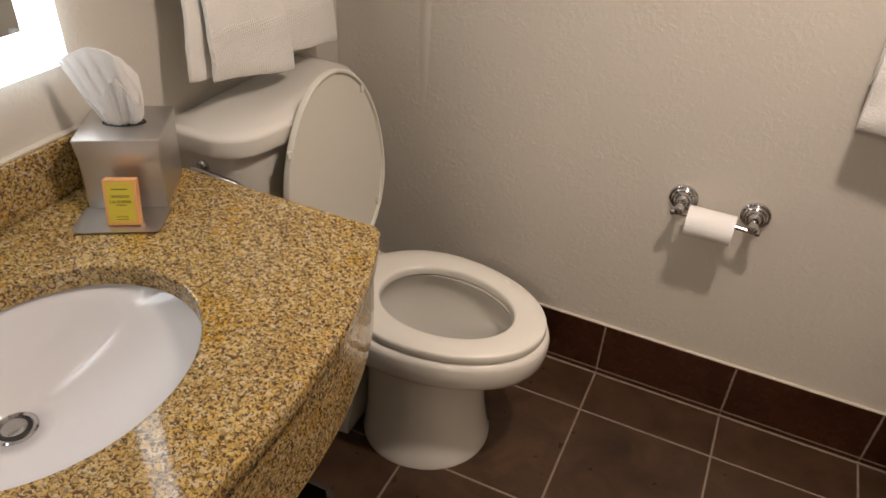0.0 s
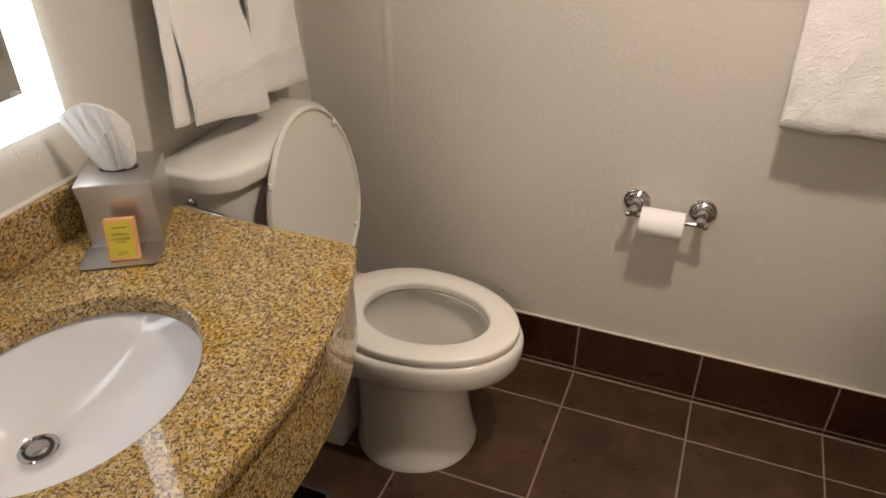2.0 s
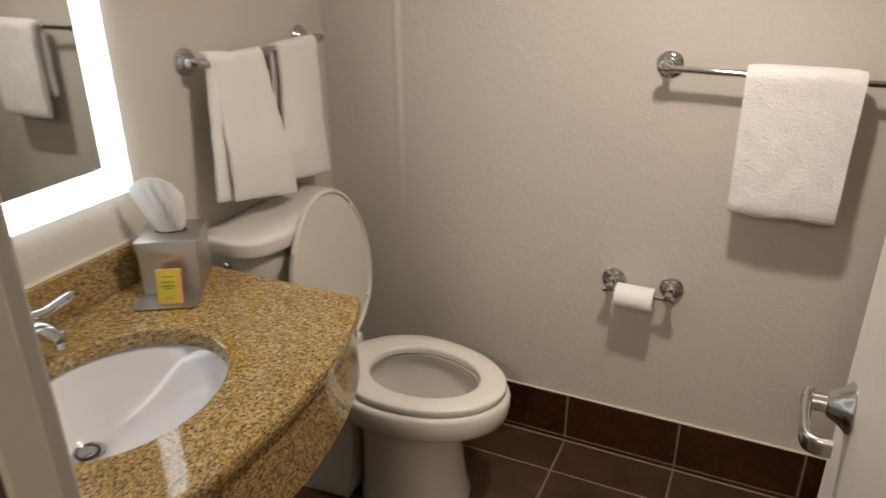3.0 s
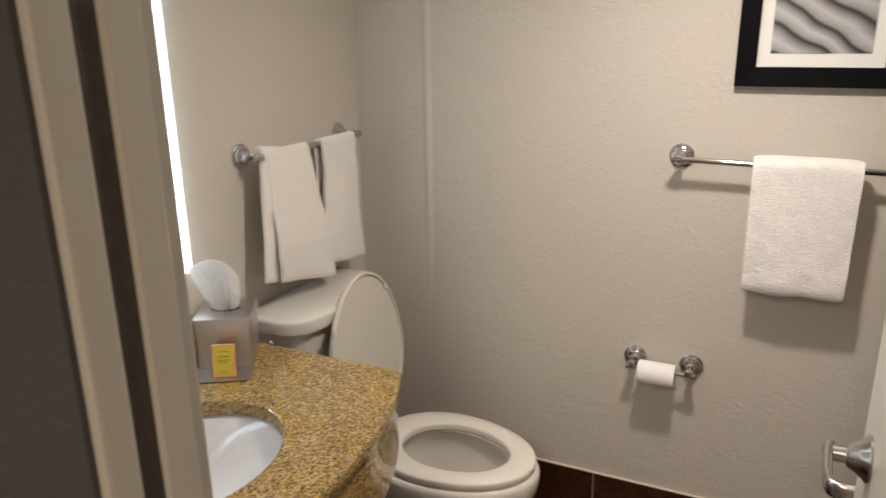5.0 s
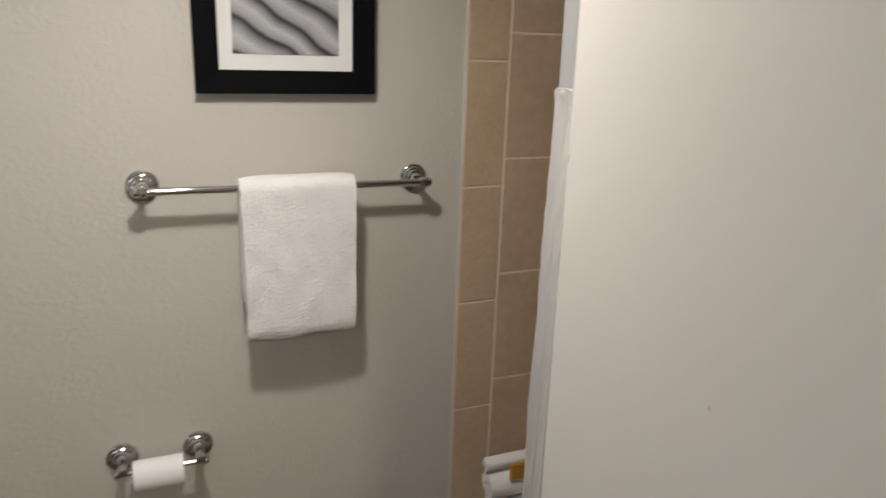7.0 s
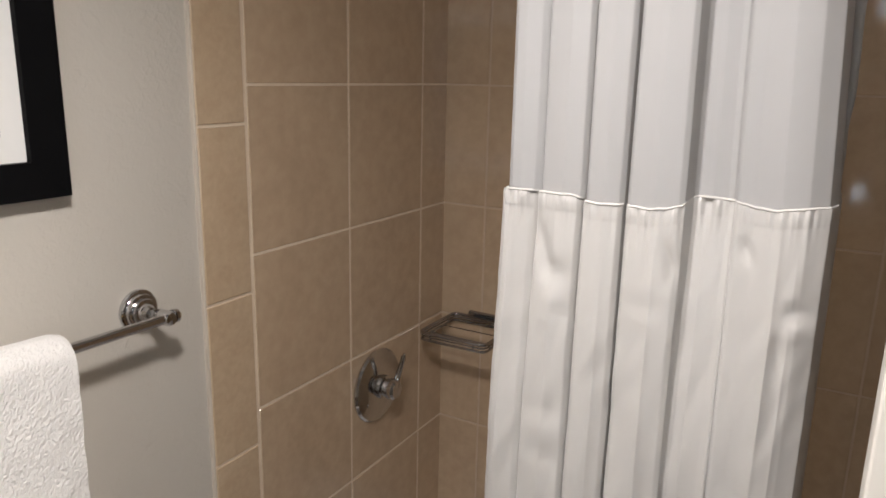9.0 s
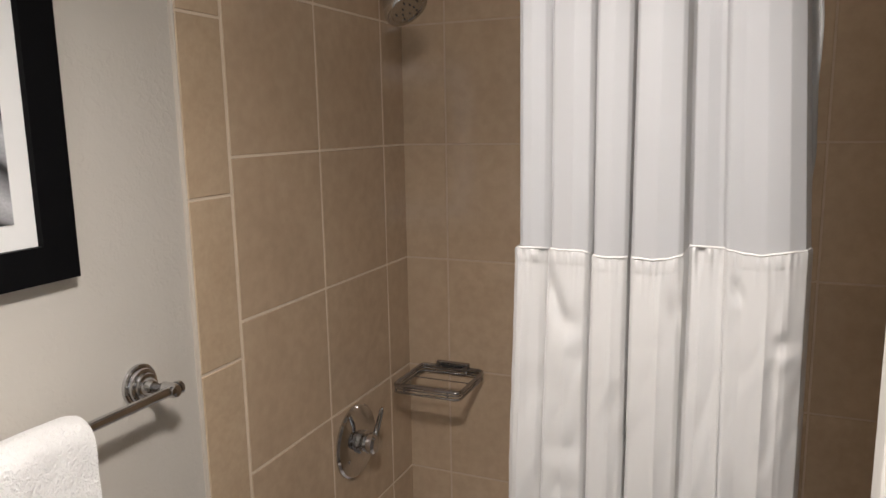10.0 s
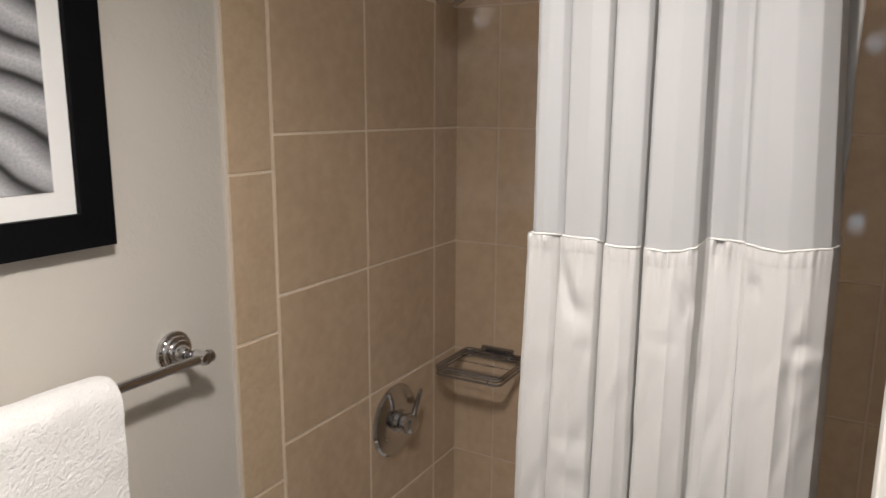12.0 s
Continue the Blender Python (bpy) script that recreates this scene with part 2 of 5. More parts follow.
SHEER = cloth("sheer_white_voile", (0.485, 0.48, 0.475), 0.10, 0.28, 1500, 0.5)
HEM = cloth("white_curtain_tape", (0.56, 0.54, 0.51), 0.0, 0.05, 900, 0.7)
MIRROR_GLASS = Nodes("silvered_glass").set(Base_Color=(0.66, 0.69, 0.69), Metallic=1.0, Roughness=0.02)
MIRROR_BACK = plain("grey_mirror_back", (0.4, 0.4, 0.4), 0.6)
LIT_ACRYLIC = glowing("lit_frosted_acrylic", (0.80, 0.93, 1.0), 4.2)
DIFFUSER = glowing("lit_opal_glass", (1.0, 0.90, 0.79), 88.0)
SOAP_YELLOW = plain("yellow_soap_label", (0.58, 0.48, 0.05), 0.5, vary=0.05, scale=60)
SOAP_ORANGE = plain("orange_soap_carton", (0.68, 0.34, 0.13), 0.5, vary=0.06, scale=40)
INK = plain("dark_olive_ink", (0.10, 0.085, 0.01), 0.6)
AMBER = plain("amber_carton", (0.42, 0.22, 0.02), 0.4, vary=0.1, scale=30)
WATER = glass_pane("toilet_water", (0.92, 0.94, 0.92), 0.0)

# ---- building helpers ----
ORIGIN = {}


def thing(name, at, label, category, group="", kind=""):
    """An Empty at the base of a thing, to which its parts belong."""
    ob = new(name)
    ob.empty_display_size = 0.05
    ob.matrix_basis = Matrix.Translation(at)
    ORIGIN[ob] = Vector(at)
    return tagged(ob, label, category, group, kind)


def part(name, bm, material, parent=None, label="", smooth=None):
    """Links a bmesh, given in world metres, as one mesh object under a thing or a part."""
    away = ORIGIN.get(parent, Vector())
    bmesh.ops.translate(bm, verts=bm.verts, vec=-away)
    bmesh.ops.recalc_face_normals(bm, faces=bm.faces)
    mesh = bpy.data.meshes.new(name)
    bm.to_mesh(mesh)
    bm.free()
    mesh.materials.append(material)
    if smooth is not None:
        mesh.shade_smooth()
        if smooth < 180:
            mesh.set_sharp_from_angle(angle=radians(smooth))
    ob = new(name, mesh)
    if parent:
        ob.parent = parent
    ORIGIN[ob] = away
    return tagged(ob, label)


def setting(name, bm, material, label, smooth=None):
    return tagged(part(name, bm, material, None, "", smooth), label, name.rstrip("_0123456789").split("_")[0], "", "structure")


def cuboid(x0, x1, y0, y1, z0, z1, bevel=0.0, segments=2, bm=None):
    own = bmesh.new()
    bmesh.ops.create_cube(own, size=1)
    for v in own.verts:
        v.co = Vector((x0 + (v.co.x + 0.5) * (x1 - x0), y0 + (v.co.y + 0.5) * (y1 - y0), z0 + (v.co.z + 0.5) * (z1 - z0)))
    if bevel:
        bmesh.ops.bevel(own, geom=own.edges[:], offset=bevel, segments=segments, affect="EDGES", profile=0.5)
    if bm is None:
        return own
    mesh = bpy.data.meshes.new("join")
    own.to_mesh(mesh)
    own.free()
    bm.from_mesh(mesh)
    bpy.data.meshes.remove(mesh)
    return bm


def loft(rings, closed=True, caps=(True, True)):
    """A skin over rings of points, all of one length."""
    bm = bmesh.new()
    rows = [[bm.verts.new(p) for p in ring] for ring in rings]
    count = len(rows[0])
    for a, b in zip(rows, rows[1:]):
        for k in range(count if closed else count - 1):
            m = (k + 1) % count
            bm.faces.new((a[k], a[m], b[m], b[k]))
    if caps[0]:
        bm.faces.new(rows[0][::-1])
    if caps[1]:
        bm.faces.new(rows[-1])
    return bm


def lathe(profile, at, axis, steps=32):
    """Turns a profile of (radius, height) about an axis through a point."""
    turn = Vector((0, 0, 1)).rotation_difference(Vector(axis)).to_matrix()
    rings = []
    for r, h in profile:
        rings.append([Vector(at) + turn @ Vector((max(r, 1e-4) * math.cos(a), max(r, 1e-4) * math.sin(a), h)) for a in (2 * math.pi * k / steps for k in range(steps))])
    return loft(rings)


def tube(points, radii, steps=12):
    """A round tube along a line of points."""
    points = [Vector(p) for p in points]
    if not isinstance(radii, (list, tuple)):
        radii = [radii] * len(points)
    rings, side = [], None
    for k, p in enumerate(points):
        ahead = (points[min(k + 1, len(points) - 1)] - points[max(k - 1, 0)]).normalized()
        if side is None:
            side = ahead.orthogonal().normalized()
        side = (side - ahead * side.dot(ahead)).normalized()
        up = ahead.cross(side)
        rings.append([p + radii[k] * (math.cos(a) * side + math.sin(a) * up) for a in (2 * math.pi * n / steps for n in range(steps))])
    return loft(rings)


def curve_points(control, count):
    """A smooth line through control points."""
    pts = [Vector(p) for p in control]
    pts = [2 * pts[0] - pts[1], *pts, 2 * pts[-1] - pts[-2]]
    out = []
    spans = len(pts) - 3
    for k in range(count):
        u = k / (count - 1) * spans
        i = min(int(u), spans - 1)
        f = u - i
        a, b, c, d = pts[i:i + 4]
        out.append(0.5 * (2 * b + (c - a) * f + (2 * a - 5 * b + 4 * c - d) * f * f + (3 * b - a - 3 * c + d) * f ** 3))
    return out


def prism(outline, z0, z1, bevel=0.0, segments=3, edges="both"):
    """An upright solid over an outline of (x, y)."""
    bm = bmesh.new()
    low = [bm.verts.new((x, y, z0)) for x, y in outline]
    high = [bm.verts.new((x, y, z1)) for x, y in outline]
    n = len(outline)
    for k in range(n):
        bm.faces.new((low[k], low[(k + 1) % n], high[(k + 1) % n], high[k]))
    bm.faces.new(low[::-1])
    bm.faces.new(high)
    if bevel:
        pick = [e for e in bm.edges if abs(e.verts[0].co.z - e.verts[1].co.z) < 1e-6 and (edges == "both" or e.verts[0].co.z > (z0 + z1) / 2)]
        bmesh.ops.bevel(bm, geom=pick, offset=bevel, segments=segments, affect="EDGES", profile=0.5)
    return bm


def rows_of(pieces, material, parent, name="tile"):
    """Lays alike flat tiles as objects that share mesh data by size. Each piece: centre, size (x, y, z)."""
    made = {}
    for centre, size in pieces:
        key = tuple(round(s, 4) for s in size)
        if key not in made:
            hx, hy, hz = (s / 2 for s in size)
            bm = cuboid(-hx, hx, -hy, hy, -hz, hz, 0.0012, 1)
            mesh = bpy.data.meshes.new(name)
            bmesh.ops.recalc_face_normals(bm, faces=bm.faces)
            bm.to_mesh(mesh)
            bm.free()
            mesh.materials.append(material)
            made[key] = mesh
        ob = new(name, made[key])
        ob.parent = parent
        ob.matrix_basis = Matrix.Translation(Vector(centre) - ORIGIN.get(parent, Vector()))


def spans(lo, hi, joint, pitch):
    """Splits lo..hi at joint + k * pitch."""
    cuts = [lo]
    k = math.ceil((lo - joint) / pitch)
    while joint + k * pitch < hi - 0.004:
        if joint + k * pitch > lo + 0.004:
            cuts.append(joint + k * pitch)
        k += 1
    cuts.append(hi)
    return list(zip(cuts, cuts[1:]))


# ---- plan (metres) ----
LEFT = -0.820          # wall behind vanity and toilet
PAINT = 0.008          # painted wall with the towel bar; tile faces lie at y = 0
RECESS = 0.088         # back of the wall core
STREAK_X = -0.572         # raised strip standing in for a light streak beside the toilet
DOORWALL = -1.600      # inner face of the wall with the doorway
HALLFACE = -1.694
TRIM0, TUB0, TUB1 = 0.902, 1.005, 1.692
JAMB0, JAMB1 = 0.004, 0.640
DOOR_TOP = 2.04

# ---- setting ----
setting("wall_left", cuboid(LEFT - 0.10, LEFT, DOORWALL, PAINT - 0.0005, 0, CEILING), WALL, "greige painted wall with light orange-peel texture")
setting("wall_back", cuboid(LEFT - 0.10, TRIM0 - 0.0005, PAINT, RECESS + 0.10, 0, CEILING), WALL, "greige textured wall behind the light-streak strip")
# Raised pale strip stands in for a streak of light on the flat wall.
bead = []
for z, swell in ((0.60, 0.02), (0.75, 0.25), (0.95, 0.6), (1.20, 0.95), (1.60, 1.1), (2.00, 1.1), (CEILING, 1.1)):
    bead.append([Vector((STREAK_X + 0.024 * k / 12, PAINT + 0.0005 - 0.0045 * swell * (0.5 + 0.5 * math.cos(math.pi * k / 12)) ** 1.4, z)) for k in range(12, -13, -1)])
setting("trim_joint", loft(bead), STREAK_PAINT, "smooth raised strip standing in for a vertical light streak", 60)
setting("wall_back_shower", cuboid(TRIM0 - 0.0005, TUB1 + 0.10, 0.0012, RECESS + 0.10, 0, CEILING), PALE_GROUT, "tiled shower wall with pale grout")
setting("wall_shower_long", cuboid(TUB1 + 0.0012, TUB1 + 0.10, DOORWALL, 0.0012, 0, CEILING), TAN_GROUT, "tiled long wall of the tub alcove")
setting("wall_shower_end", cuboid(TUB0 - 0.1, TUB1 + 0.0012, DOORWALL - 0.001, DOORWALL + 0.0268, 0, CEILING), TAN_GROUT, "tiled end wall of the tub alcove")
setting("wall_door_left", cuboid(LEFT - 0.10, JAMB0 - 0.03, HALLFACE, DOORWALL, 0, CEILING), WALL, "greige painted wall beside the doorway")
setting("wall_door_right", cuboid(JAMB1 + 0.03, TUB1 + 0.10, HALLFACE, DOORWALL - 0.001, 0, CEILING), WALL, "greige painted wall beside the hinges")
setting("wall_door_top", cuboid(JAMB0 - 0.03, JAMB1 + 0.03, HALLFACE, DOORWALL, DOOR_TOP + 0.03, CEILING), WALL, "greige painted wall above the doorway")
setting("ceiling", cuboid(LEFT - 0.1, TUB1 + 0.1, DOORWALL, RECESS + 0.1, CEILING, CEILING + 0.08), CEILING_PAINT, "plain white painted bathroom ceiling")
floor = setting("floor", cuboid(LEFT - 0.1, TUB1 + 0.1, HALLFACE, RECESS + 0.1, -0.06, -0.0012), GROUT, "dark brown square ceramic tiles with beige grout")

# hall outside the doorway
setting("hall_floor", cuboid(-1.6, 2.2, -4.2, HALLFACE, -0.06, -0.006), CARPET, "dark brown carpet in the hall")
setting("hall_ceiling", cuboid(-1.6, 2.2, -4.2, HALLFACE, CEILING, CEILING + 0.08), CEILING_PAINT, "white painted hall ceiling")
setting("hall_wall_left", cuboid(-1.6, -0.004, HALLFACE - 0.012, HALLFACE - 0.001, 0, CEILING), HALL_PAINT, "charcoal painted hall wall beside the doorway")
setting("hall_wall_right", cuboid(JAMB1 + 0.06, 2.2, HALLFACE - 0.012, HALLFACE - 0.001, 0, CEILING), HALL_PAINT, "charcoal painted hall wall beside the doorway")
setting("hall_wall_top", cuboid(-0.004, JAMB1 + 0.06, HALLFACE - 0.012, HALLFACE - 0.001, DOOR_TOP + 0.06, CEILING), HALL_PAINT, "charcoal painted hall wall above the doorway")
setting("hall_wall_far", cuboid(-1.6, 2.2, -4.3, -4.2, 0, CEILING), WALL, "greige painted far wall of the hall")
setting("hall_wall_west", cuboid(-1.7, -1.6, -4.3, HALLFACE, 0, CEILING), WALL, "greige painted side wall of the hall")
setting("hall_wall_east", cuboid(2.2, 2.3, -4.3, HALLFACE, 0, CEILING), WALL, "greige painted side wall of the hall")

# ---- door frame ----
door_frame = thing("door_frame", (JAMB0, DOORWALL, 0), "taupe painted door frame with a dark gasket", "door frame", "", "structure")


def jamb(x_face, way):
    """One upright of the frame: main jamb, small stop, gasket and hall-side lip."""
    a, b = sorted((x_face, x_face - way * 0.034))
    part("jamb", cuboid(a, b, -1.648, DOORWALL + 0.004, 0, DOOR_TOP + 0.03, 0.003), JAMB_PAINT, door_frame)
    a, b = sorted((x_face + way * 0.004, x_face - way * 0.02))
    part("stop", cuboid(a, b, -1.646, -1.613, 0, DOOR_TOP, 0.002), JAMB_PAINT, door_frame)
    a, b = sorted((x_face - way * 0.0015, x_face - way * 0.03))
    part("gasket", cuboid(a, b, -1.671, -1.646, 0, DOOR_TOP + 0.03), GASKET, door_frame, "dark brown rubber gasket")
    a, b = sorted((x_face + way * 0.002, x_face - way * 0.034))
    part("casing", cuboid(a, b, HALLFACE - 0.006, -1.669, 0, DOOR_TOP + 0.03, 0.004), JAMB_PAINT, door_frame)


jamb(JAMB0, 1)
jamb(JAMB1, -1)
part("head", cuboid(JAMB0 - 0.03, JAMB1 + 0.03, HALLFACE - 0.016, DOORWALL + 0.004, DOOR_TOP, DOOR_TOP + 0.034, 0.003), JAMB_PAINT, door_frame)

# ---- tub and shower ----


def bathtub():
    tub = thing("bathtub", ((TUB0 + TUB1) / 2, -0.8, 0), "white enamelled alcove bathtub with a plain apron", "bathtub")
    rim, y0, y1 = 0.36, DOORWALL + 0.03, -0.002
    def ring(inset_side, inset_end, z, r, squash=1.0):
        x0, x1, a, b = TUB0 + inset_side, TUB1 - inset_side, y0 + inset_end, y1 - inset_end
        pts = []
        for cx, cy, start in ((x1 - r, b - r, 0), (x0 + r, b - r, 90), (x0 + r, a + r, 180), (x1 - r, a + r, 270)):
            for k in range(7):
                an = radians(start + 90 * k / 6)
                pts.append(Vector((cx + r * math.cos(an), cy + r * math.sin(an), z)))
        return pts
    rings = [ring(0, 0, 0.0, 0.004), ring(0, 0, rim - 0.03, 0.004), ring(0.002, 0.002, rim - 0.008, 0.006), ring(0.010, 0.006, rim, 0.012),
             ring(0.070, 0.115, rim, 0.10), ring(0.080, 0.125, rim - 0.010, 0.10), ring(0.095, 0.15, 0.22, 0.11), ring(0.12, 0.20, 0.10, 0.12), ring(0.17, 0.27, 0.07, 0.10)]
    part("shell", loft(rings), TUB_ENAMEL, tub, "white enamel", 35)
    part("drain", lathe([(0.0, 0), (0.03, 0), (0.032, 0.004), (0.0, 0.006)], (1.35, -0.36, 0.071), (0, 0, 1), 20), CHROME, tub, "chrome drain", 40)
    return tub


bathtub()


def shower_head():
    x, z = 1.378, 1.905
    ob = thing("showerhead", (x, 0, z), "small chrome bell-shaped shower head on a short wall arm", "shower head")
    part("flange", lathe([(0.0, 0), (0.034, 0), (0.033, 0.004), (0.022, 0.012), (0.010, 0.014), (0.0, 0.014)], (x, 0, z + 0.03), (0, -1, 0), 28), CHROME, ob, "", 40)
    part("arm", tube(curve_points([(x, 0, z + 0.03), (x, -0.05, z + 0.03), (x + 0.002, -0.09, z + 0.01), (x + 0.004, -0.125, z - 0.03)], 16), 0.0105), CHROME, ob, "", 60)
    tip, way = Vector((x + 0.004, -0.122, z - 0.026)), Vector((-0.16, -0.60, -0.76)).normalized()
    body = part("bell", lathe([(0.0, 0.0), (0.015, 0.0), (0.018, 0.012), (0.017, 0.02), (0.027, 0.034), (0.040, 0.055), (0.0475, 0.076), (0.0485, 0.084), (0.046, 0.088)], tip, way, 36), CHROME, ob, "", 40)
    part("spray_face", lathe([(0.0, 0.0), (0.045, 0.0), (0.045, 0.003), (0.036, 0.004), (0.034, 0.002), (0.0, 0.003)], tip + way * 0.0865, way, 28), NICKEL, body, "grey spray face", 40)
    side = way.orthogonal().normalized()
    up = way.cross(side)
    for k in range(10):
        a = 2 * math.pi * k / 10
        r = 0.026 if k % 2 else 0.014
        p = tip + way * 0.0895 + r * (math.cos(a) * side + math.sin(a) * up)
        part("nozzle", lathe([(0.0, 0), (0.002, 0), (0.0015, 0.002), (0.0, 0.0022)], p, way, 8), DARK, body)


shower_head()


def shower_valve():
    x, z = 1.388, 0.850
    ob = thing("shower_valve", (x, 0, z), "round chrome shower valve plate with a lever handle", "shower valve")
    part("plate", lathe([(0.0, 0), (0.087, 0), (0.0875, 0.004), (0.083, 0.009), (0.060, 0.014), (0.034, 0.017), (0.0, 0.017)], (x, -0.001, z), (0, -1, 0), 48), CHROME, ob, "", 30)
    part("hub", lathe([(0.0, 0), (0.028, 0), (0.027, 0.012), (0.021, 0.014), (0.021, 0.022), (0.024, 0.024), (0.024, 0.038), (0.019, 0.044), (0.0, 0.046)], (x, -0.016, z), (0, -1, 0), 32), CHROME, ob, "", 30)
    part("lever", tube(curve_points([(x, -0.048, z - 0.008), (x + 0.006, -0.052, z + 0.010), (x + 0.012, -0.054, z + 0.030), (x + 0.015, -0.062, z + 0.062), (x + 0.015, -0.068, z + 0.086)], 18),
                       [0.014, 0.0135, 0.013, 0.012, 0.011, 0.010, 0.009, 0.008, 0.0075, 0.007, 0.0068, 0.0066, 0.0064, 0.0062, 0.006, 0.0058, 0.005, 0.003]), CHROME, ob, "", 60)
    for dx in (-0.05, 0.05):
        part("screw", lathe([(0.0, 0), (0.005, 0), (0.004, 0.003), (0.0, 0.0035)], (x + dx, -0.0135, z - 0.03), (0, -1, 0), 12), CHROME, ob, "", 40)


shower_valve()


def soap_basket():
    ob = thing("soap_basket", (1.692, -0.11, 0.925), "smoky wire soap basket in the shower corner", "soap dish")
    x0, x1, y0, y1, z0, z1 = 1.514, 1.686, -0.216, -0.040, 0.932, 0.949
    for z, r in ((z1, 0.0044), (z1 - 0.0085, 0.0022), (z0, 0.0032)):
        c = 0.014
        loop = [(x0 + c, y0, z), (x1 - c, y0, z), (x1 - 0.3 * c, y0 + 0.3 * c, z), (x1, y0 + c, z), (x1, y1 - c, z), (x1 - 0.3 * c, y1 - 0.3 * c, z), (x1 - c, y1, z), (x0 + c, y1, z), (x0 + 0.3 * c, y1 - 0.3 * c, z), (x0, y1 - c, z), (x0, y0 + c, z), (x0 + 0.3 * c, y0 + 0.3 * c, z), (x0 + c, y0, z), (x0 + c + 0.01, y0, z)]
        part("rim_wire", tube(loop, r, 10), SMOKY, ob, "", 60)
    for k in range(2):
        x = x0 + 0.055 + k * (x1 - x0 - 0.11)
        part("floor_wire", tube([(x, y0, z0 + 0.001), (x, y0 + 0.004, z0), (x, y1 - 0.004, z0), (x, y1, z0 + 0.001)], 0.0016, 8), SMOKY, ob, "", 60)
    for x, y in ((x0, y0 + 0.03), (x0, y1 - 0.03), (x1 - 0.03, y0), (x1 - 0.03, y1), (x0 + 0.03, y0), (x0 + 0.03, y1)):
        part("upright_wire", tube([(x, y, z0), (x, y, z1)], 0.0024, 8), SMOKY, ob, "", 60)
    clip = part("wall_clip", cuboid(x1 - 0.006, 1.692, -0.176, -0.084, z1 - 0.004, z1 + 0.016, 0.003), SMOKY, ob, "dark grey wall clip")
    # Black bar set on the uncut clip paints a groove's shade.
    part("clip_groove", cuboid(x1 - 0.0085, x1 - 0.004, -0.160, -0.100, z1 + 0.003, z1 + 0.009, 0.001), DARK, clip)
    part("screw", lathe([(0.0, 0), (0.004, 0), (0.0035, 0.003), (0.0, 0.004)], (x1 - 0.004, -0.168, z1 - 0.008), (-1, 0, 0), 12), CHROME, clip)


soap_basket()

# curved rod and curtain
rod = thing("shower_rod", (1.0, -0.8, 2.0), "bowed chrome shower curtain rod", "curtain rod")
rod_line = [(1.03 - 0.215 * math.sin(math.pi * k / 40), -0.012 - k / 40 * 1.555, 1.97) for k in range(41)]
part("rod", tube(rod_line, 0.0125, 14), CHROME, rod, "", 60)
part("flange", lathe([(0.0, 0), (0.035, 0), (0.033, 0.008), (0.018, 0.014), (0.0, 0.014)], (1.03, -0.001, 1.97), (0, -1, 0), 24), CHROME, rod, "", 40)
part("flange", lathe([(0.0, 0), (0.035, 0), (0.033, 0.008), (0.018, 0.014), (0.0, 0.014)], (1.03, DOORWALL + 0.028, 1.97), (0, 1, 0), 24), CHROME, rod, "", 40)


